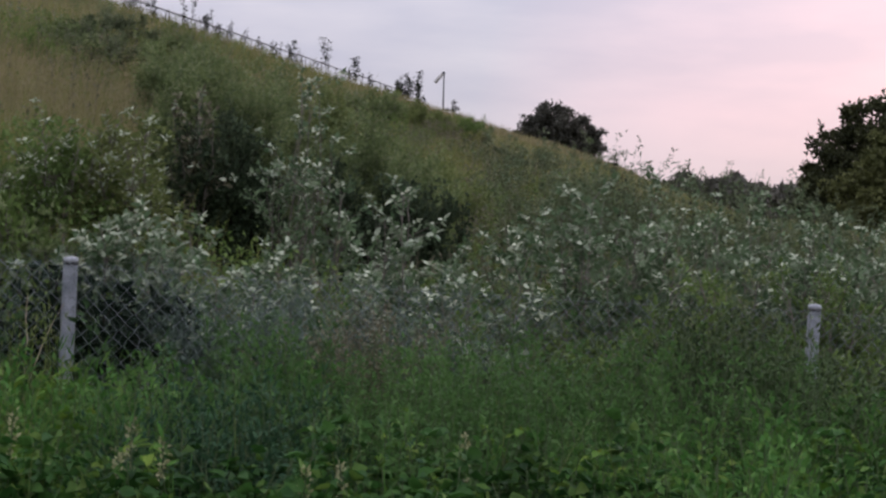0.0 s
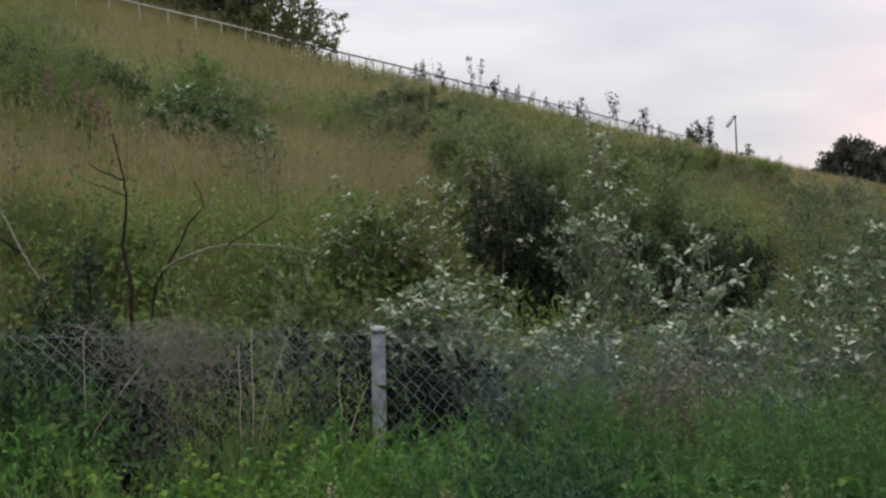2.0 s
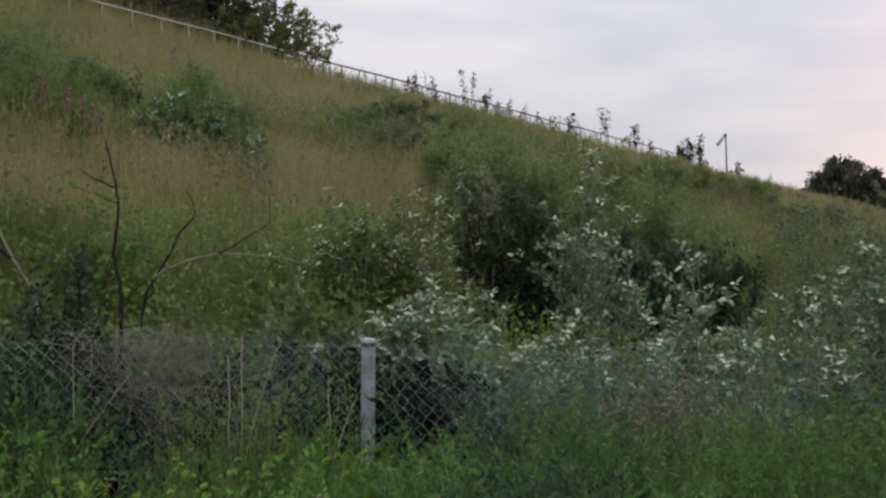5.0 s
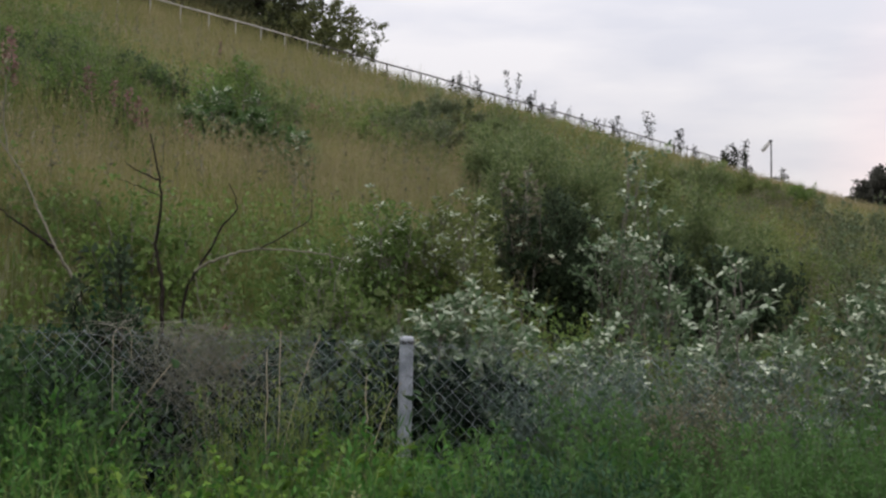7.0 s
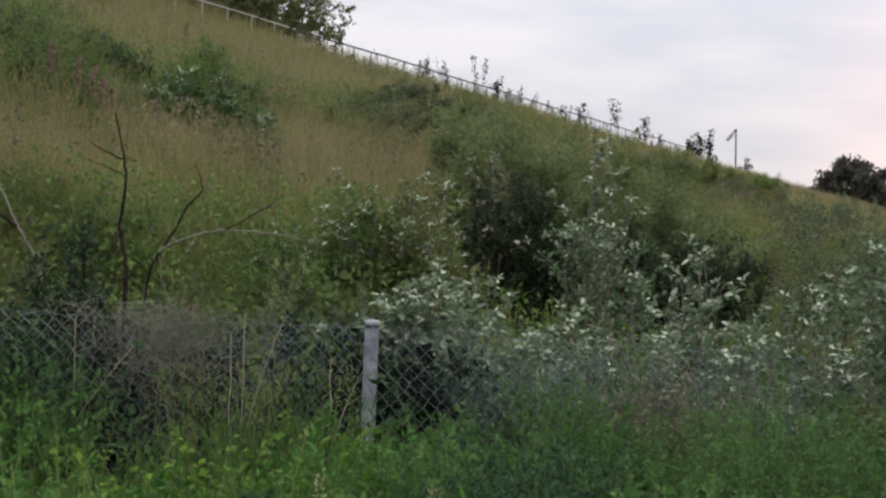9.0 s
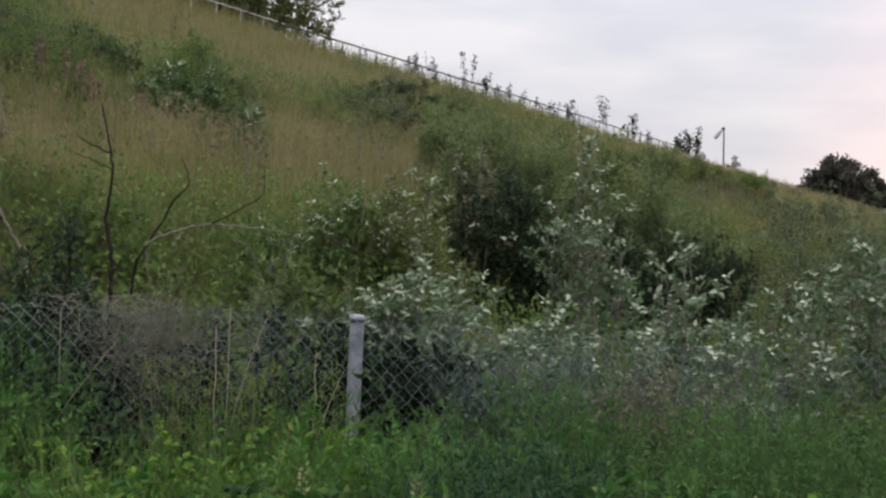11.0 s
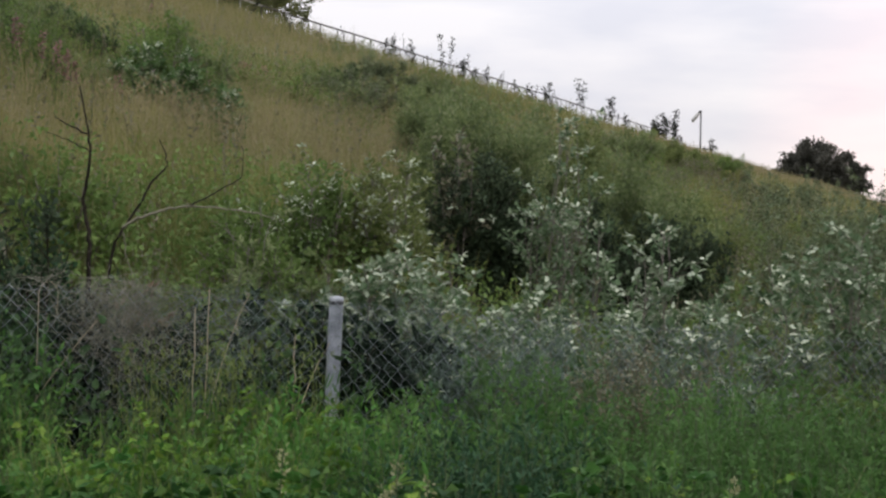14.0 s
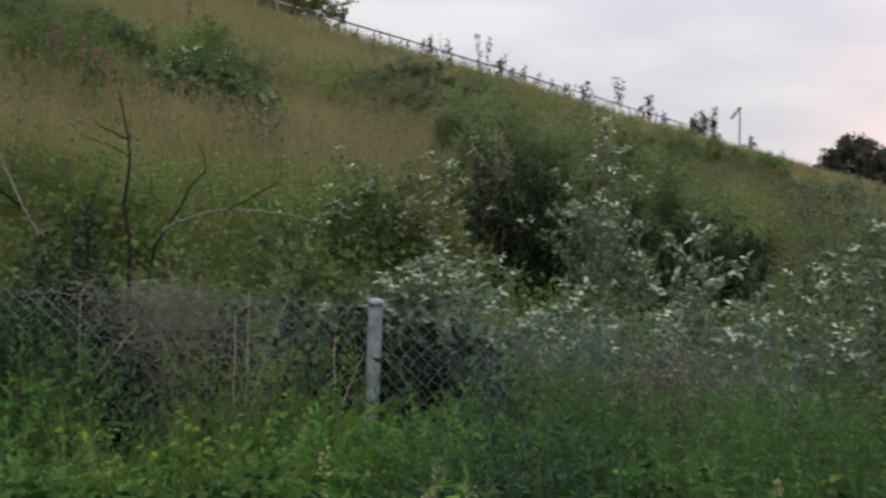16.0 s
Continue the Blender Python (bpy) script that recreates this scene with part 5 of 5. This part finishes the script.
def weed_clump(name, label, stems, height, width, per, L, W, mat, category="weed", straight=0.25, f0=0.25, lobed=False):
    root = new(name)
    a, r = rng.uniform(0, 2 * np.pi, stems), np.sqrt(rng.uniform(0, 1, stems)) * width * 0.5
    S = np.stack([np.cos(a) * r, np.sin(a) * r, np.full(stems, -0.1)], 1)
    m = bent(S, np.stack([rng.normal(0, straight, stems), rng.normal(0, straight, stems), np.ones(stems)], 1),
             (height + 0.1) * rng.uniform(0.65, 1.0, stems), 7, 0.03, 0.05)
    V, F = tubes(m, 0.0035 * np.linspace(1, 0.4, 7), 4)
    tagged(part("stalkwork", quad_mesh("stalkwork", V, F, M_STEM), root), kind="stuff")
    V, F = trefoils(m, per, L, W, f0) if lobed else foliage(m, per, L, W, 0.035, f0, up=1.2, small=True)
    tagged(part("foliage", quad_mesh("foliage", V, F, mat), root), kind="stuff")
    return tagged(root, label, category, name.replace("_", " ") + "s on the verge")


kinds = {
    "nettle": [weed_clump("nettle_clump", "dense bluish-green nettle clump on the verge", 44, 0.94, 0.55, 60, 0.032, 0.013, M_NETTLE, "nettle", 0.18) for _ in range(3)],
    "bramble": [weed_clump("bramble_clump", "bright yellow-green bramble shoots on the verge", 20, 0.90, 0.55, 22, 0.057, 0.044, M_WEED, "bramble", 0.35, 0.35, True) for _ in range(4)],
    "young": [weed_clump("bramble_seedling_clump", "fresh yellow-green bramble leaves on the verge", 20, 0.9, 0.5, 18, 0.050, 0.038, M_LIME, "bramble", 0.3, 0.35, True) for _ in range(2)],
    "weed": [weed_clump("weed_clump", "mixed narrow-leaved green weeds on the verge", 42, 0.90, 0.5, 32, 0.044, 0.018, M_VERGE, "weed", 0.2) for _ in range(3)],
    "yarrow": [weed_clump("yarrow_clump", "dark teal feathery clump on the verge", 40, 0.88, 0.5, 80, 0.032, 0.011, M_TEAL, "weed", 0.2, 0.2) for _ in range(2)],
    "mugwort": [weed_clump("mugwort_clump", "dull grey-green mugwort clump against the fence", 34, 1.1, 0.5, 70, 0.040, 0.012, M_WORT, "mugwort", 0.16, 0.2) for _ in range(2)],
}
count = {k: 0 for k in kinds}


def plant(kind, x, y, s=1.0):
    """Set the next clump of a kind at x, y."""
    pool = kinds[kind]
    src = pool[count[kind] % len(pool)]
    m = Matrix.LocRotScale((x, y, float(ground_z(x, y))), Euler((0, 0, rng.uniform(0, 6.28))), None)
    ob = src if count[kind] < len(pool) else copy_thing(src, m)
    ob.matrix_basis = m
    ob.scale = (1, 1, s)
    count[kind] += 1


for row in range(7):
    y = 3.85 + row * 0.42
    for col in range(40):
        x = (-0.66 + col * 0.0435) * y + rng.normal(0, 0.06)
        if x < -3.3 or x > 5.2:
            continue
        yy = y + rng.normal(0, 0.1)
        if 0.2 < x < 0.64 and 4.4 < yy < 5.4:
            continue
        v = math.sin(x * 2.1 + 0.5) + 0.7 * math.sin(x * 4.7 + yy * 2.0) + rng.normal(0, 0.35)
        if yy < 4.75:
            kind = "bramble" if v > -0.9 or x < -0.4 else "weed"
        elif 0.05 < x < 2.2:
            kind = "nettle" if v < 1.3 else "weed"
        else:
            kind = "weed" if v < 0.3 else "bramble"
            if 2.2 < x < 3.2 and yy > 5.3:
                kind = "mugwort" if 2.6 < x < 3.05 and v < 0.4 else "nettle"
        plant(kind, x, yy, rng.uniform(0.86, 1.1) * (1.0 + (0.17 if x < 0 else 0.12) * max(0.0, yy - 5.2)) * (0.82 if x > 3.1 and yy > 5.4 else 0.86 if yy < 4.5 and x < -0.25 else 0.93 if -0.5 < x < 0.25 and yy > 5.5 else 0.66 if -1.62 < x <= -0.85 and yy > 5.4 else 0.78 if -1.5 < x <= -0.5 and yy > 5.2 else 1.0))
for x, y, s in ((0.32, 4.95, 1.14), (0.46, 4.75, 1.14), (0.58, 4.95, 1.12), (0.42, 5.2, 1.12), (0.34, 5.35, 1.06), (0.58, 5.3, 1.12), (0.42, 4.5, 1.0)):
    plant("yarrow", x, y, s)
for x, y, s in ((-0.32, 4.65, 1.0), (-0.12, 4.85, 1.0), (0.03, 4.6, 0.96), (-0.26, 5.05, 1.04), (-0.04, 5.2, 1.04), (-0.3, 5.5, 1.0), (-0.6, 5.6, 1.0), (-0.45, 5.9, 0.98), (-0.2, 5.9, 1.0), (-0.05, 5.6, 1.0), (-1.3, 5.6, 1.0), (1.2, 4.5, 0.95), (1.6, 4.8, 0.95), (1.95, 4.5, 0.95), (1.4, 5.15, 0.97), (2.05, 5.2, 0.97), (0.95, 4.9, 0.95), (-0.9, 5.4, 1.0), (-0.65, 5.15, 1.0), (-0.45, 5.3, 1.02), (-0.7, 6.3, 1.0), (-0.42, 6.4, 1.08), (-0.22, 6.35, 1.04), (-0.03, 6.4, 1.04), (-0.3, 6.1, 1.04), (0.1, 6.1, 1.0), (-1.75, 5.4, 1.05)):
    plant("young", x, y, s)
for x, y, s in ((2.4, 4.6, 0.97), (2.75, 4.9, 0.97), (2.3, 5.2, 0.95), (3.0, 5.2, 0.95), (2.0, 4.85, 0.95)):
    plant("young", x, y, s)
for x, y, s in ((-2.0, 6.45, 1.3), (-1.85, 6.55, 1.3), (-1.68, 6.5, 1.12), (-2.2, 6.6, 1.34), (-2.4, 6.4, 1.3)):
    plant("nettle", x, y, s)
for x, y, s in ((2.68, 6.35, 1.1), (2.85, 6.4, 1.17), (3.0, 6.3, 1.08), (2.2, 6.5, 0.82), (2.78, 6.1, 1.05), (2.95, 6.05, 1.0), (3.9, 6.5, 0.85), (4.4, 6.5, 0.85), (1.5, 6.5, 0.8), (1.75, 6.45, 0.82)):
    plant("mugwort", x, y, s)

n = 800
x, y = rng.uniform(-2.8, 1.6, n), rng.uniform(5.7, 6.8, n)
P = np.stack([x, y, ground_z(x, y)], 1)
V, F, tip, fw = blades(P, rng.uniform(0.6, 1.05, n) - 0.1 * smooth(-0.2, 0.4, x) - 0.25 * smooth(-1.75, -1.5, x) * smooth(-0.8, -1.0, x), 0.0045, rng.uniform(0.1, 0.5, n))
heads = leaves(tip[::3] - [0, 0, 0.06], unit(fw[::3] * 0.5 + [0, 0, 1.0]), rng.normal(0, 1, (len(tip[::3]), 3)), 0.09, 0.007)
V, F = joined([(V, F), heads])
stuff("tall_verge_grass", V, F, M_VERGE, "tall feathery grass in front of the fence", "grass")

n = 900
x = np.where(rng.uniform(0, 1, n) < 0.75, rng.uniform(-2.5, -0.1, n), rng.uniform(-0.1, 3.2, n))
y = rng.uniform(4.3, 6.6, n)
P = np.stack([x, y, ground_z(x, y)], 1)
V, F, tip, fw = blades(P, rng.uniform(0.6, 0.98, n), 0.0055, rng.uniform(0.15, 0.7, n))
stuff("arching_grass", V, F, M_HAY, "yellowish arching grass among the verge weeds", "grass")

n = 170
x, y = rng.uniform(-1.0, -0.2, n), rng.uniform(6.25, 6.78, n)
P = np.stack([x, y, ground_z(x, y)], 1)
V, F, tip, fw = blades(P, rng.uniform(0.75, 1.12, n), 0.006, rng.uniform(0.02, 0.22, n))
heads = leaves(np.repeat(tip, 6, 0) + rng.normal(0, 0.02, (6 * n, 3)) - [0, 0, 0.05], rng.normal(0, 0.5, (6 * n, 3)) + [0, 0, 1.0], rng.normal(0, 1, (6 * n, 3)), 0.034, 0.007, small=True)
V, F = joined([(V, F), heads])
stuff("heading_grass", V, F, M_HAY, "yellowish heading grass standing against the wire", "grass")

n = 900
y = rng.uniform(3.6, 6.8, n)
x = rng.uniform(-0.42, 0.85, n) * y
P = np.stack([x, y, ground_z(x, y)], 1)
V, F, tip, fw = blades(P, rng.uniform(0.4, 0.95, n), 0.008, rng.uniform(0.05, 0.5, n))
m = 30000
a, r = rng.uniform(0, 2 * np.pi, m), 0.2 + 6.5 * np.sqrt(rng.uniform(0, 1, m))
Q = np.stack([np.cos(a) * r, np.sin(a) * r, np.zeros(m)], 1)
Q = Q[Q[:, 1] < 3.9]
Q[:, 2] = ground_z(Q[:, 0], Q[:, 1])
low = blades(Q, rng.uniform(0.08, 0.30, len(Q)) * (1 + smooth(2.5, 4.0, Q[:, 1])), 0.008, rng.uniform(0.1, 0.7, len(Q)))
V, F = joined([(V, F), low[:2]])
stuff("verge_grass", V, F, M_VERGE, "long green grass growing along the verge and fence", "grass")

# cream spikes among the nearest weeds
for u, d, h in ((0.026, 4.25, 0.93), (0.034, 4.3, 0.86), (0.012, 4.3, 0.84), (0.137, 4.1, 0.84), (0.172, 4.1, 0.83), (0.245, 4.4, 0.86), (-0.06, 4.6, 0.9)):
    root = new("meadow_spike")
    root.location = on(u, d)
    m = bent(np.array([[0, 0, -0.05]]), np.array([[rng.normal(0, 0.05), 0, 1.0]]), h + 0.05, 8, 0, 0.015)
    V, F = tubes(m, 0.004 * np.linspace(1, 0.5, 8), 5)
    part("stem", quad_mesh("stem", V, F, M_STEM), root)
    V, F = foliage(m, 46, 0.016, 0.010, 0.016, 0.84)
    tagged(part("flower_spike", quad_mesh("flower_spike", V, F, M_CREAM), root), "cream flower spike", kind="stuff")
    V, F = foliage(m, 14, 0.06, 0.018, 0.01, 0.3)
    tagged(part("foliage", quad_mesh("foliage", V, F, M_VERGE), root), kind="stuff")
    tagged(root, "slender stem with a small cream flower spike", "wildflower", "cream spikes on the verge")

shrub("withered_plant", on(-0.158, 8.65), 0.24, 1.24, 5, 5, 9, 0.055, 0.026, M_WITHER, "withered plant with pinkish brown leaves behind the fence", "dead plant", spread=0.03, flare=0.3, stem_r=0.006, f0=0.5)
shrub("pale_herb", on(-0.091, 9.3), 0.20, 1.16, 5, 6, 12, 0.05, 0.02, M_MULLEIN, "pale green upright herb behind the fence", "herb", spread=0.02, flare=0.2, stem_r=0.006, f0=0.3)
shrub("pale_herb", on(-0.078, 9.6), 0.24, 1.0, 5, 6, 12, 0.05, 0.02, M_MULLEIN, "pale green bushy herb behind the fence", "herb", spread=0.02, flare=0.3, stem_r=0.006, f0=0.3)
shrub("yellow_sprout", np.array([-0.86, 6.35, 0.0]), 0.12, 1.06, 2, 4, 3, 0.055, 0.033, M_LIME, "yellowing leafy sprout in front of the fence", "weed", spread=0.02, flare=0.2, stem_r=0.004, f0=0.5)
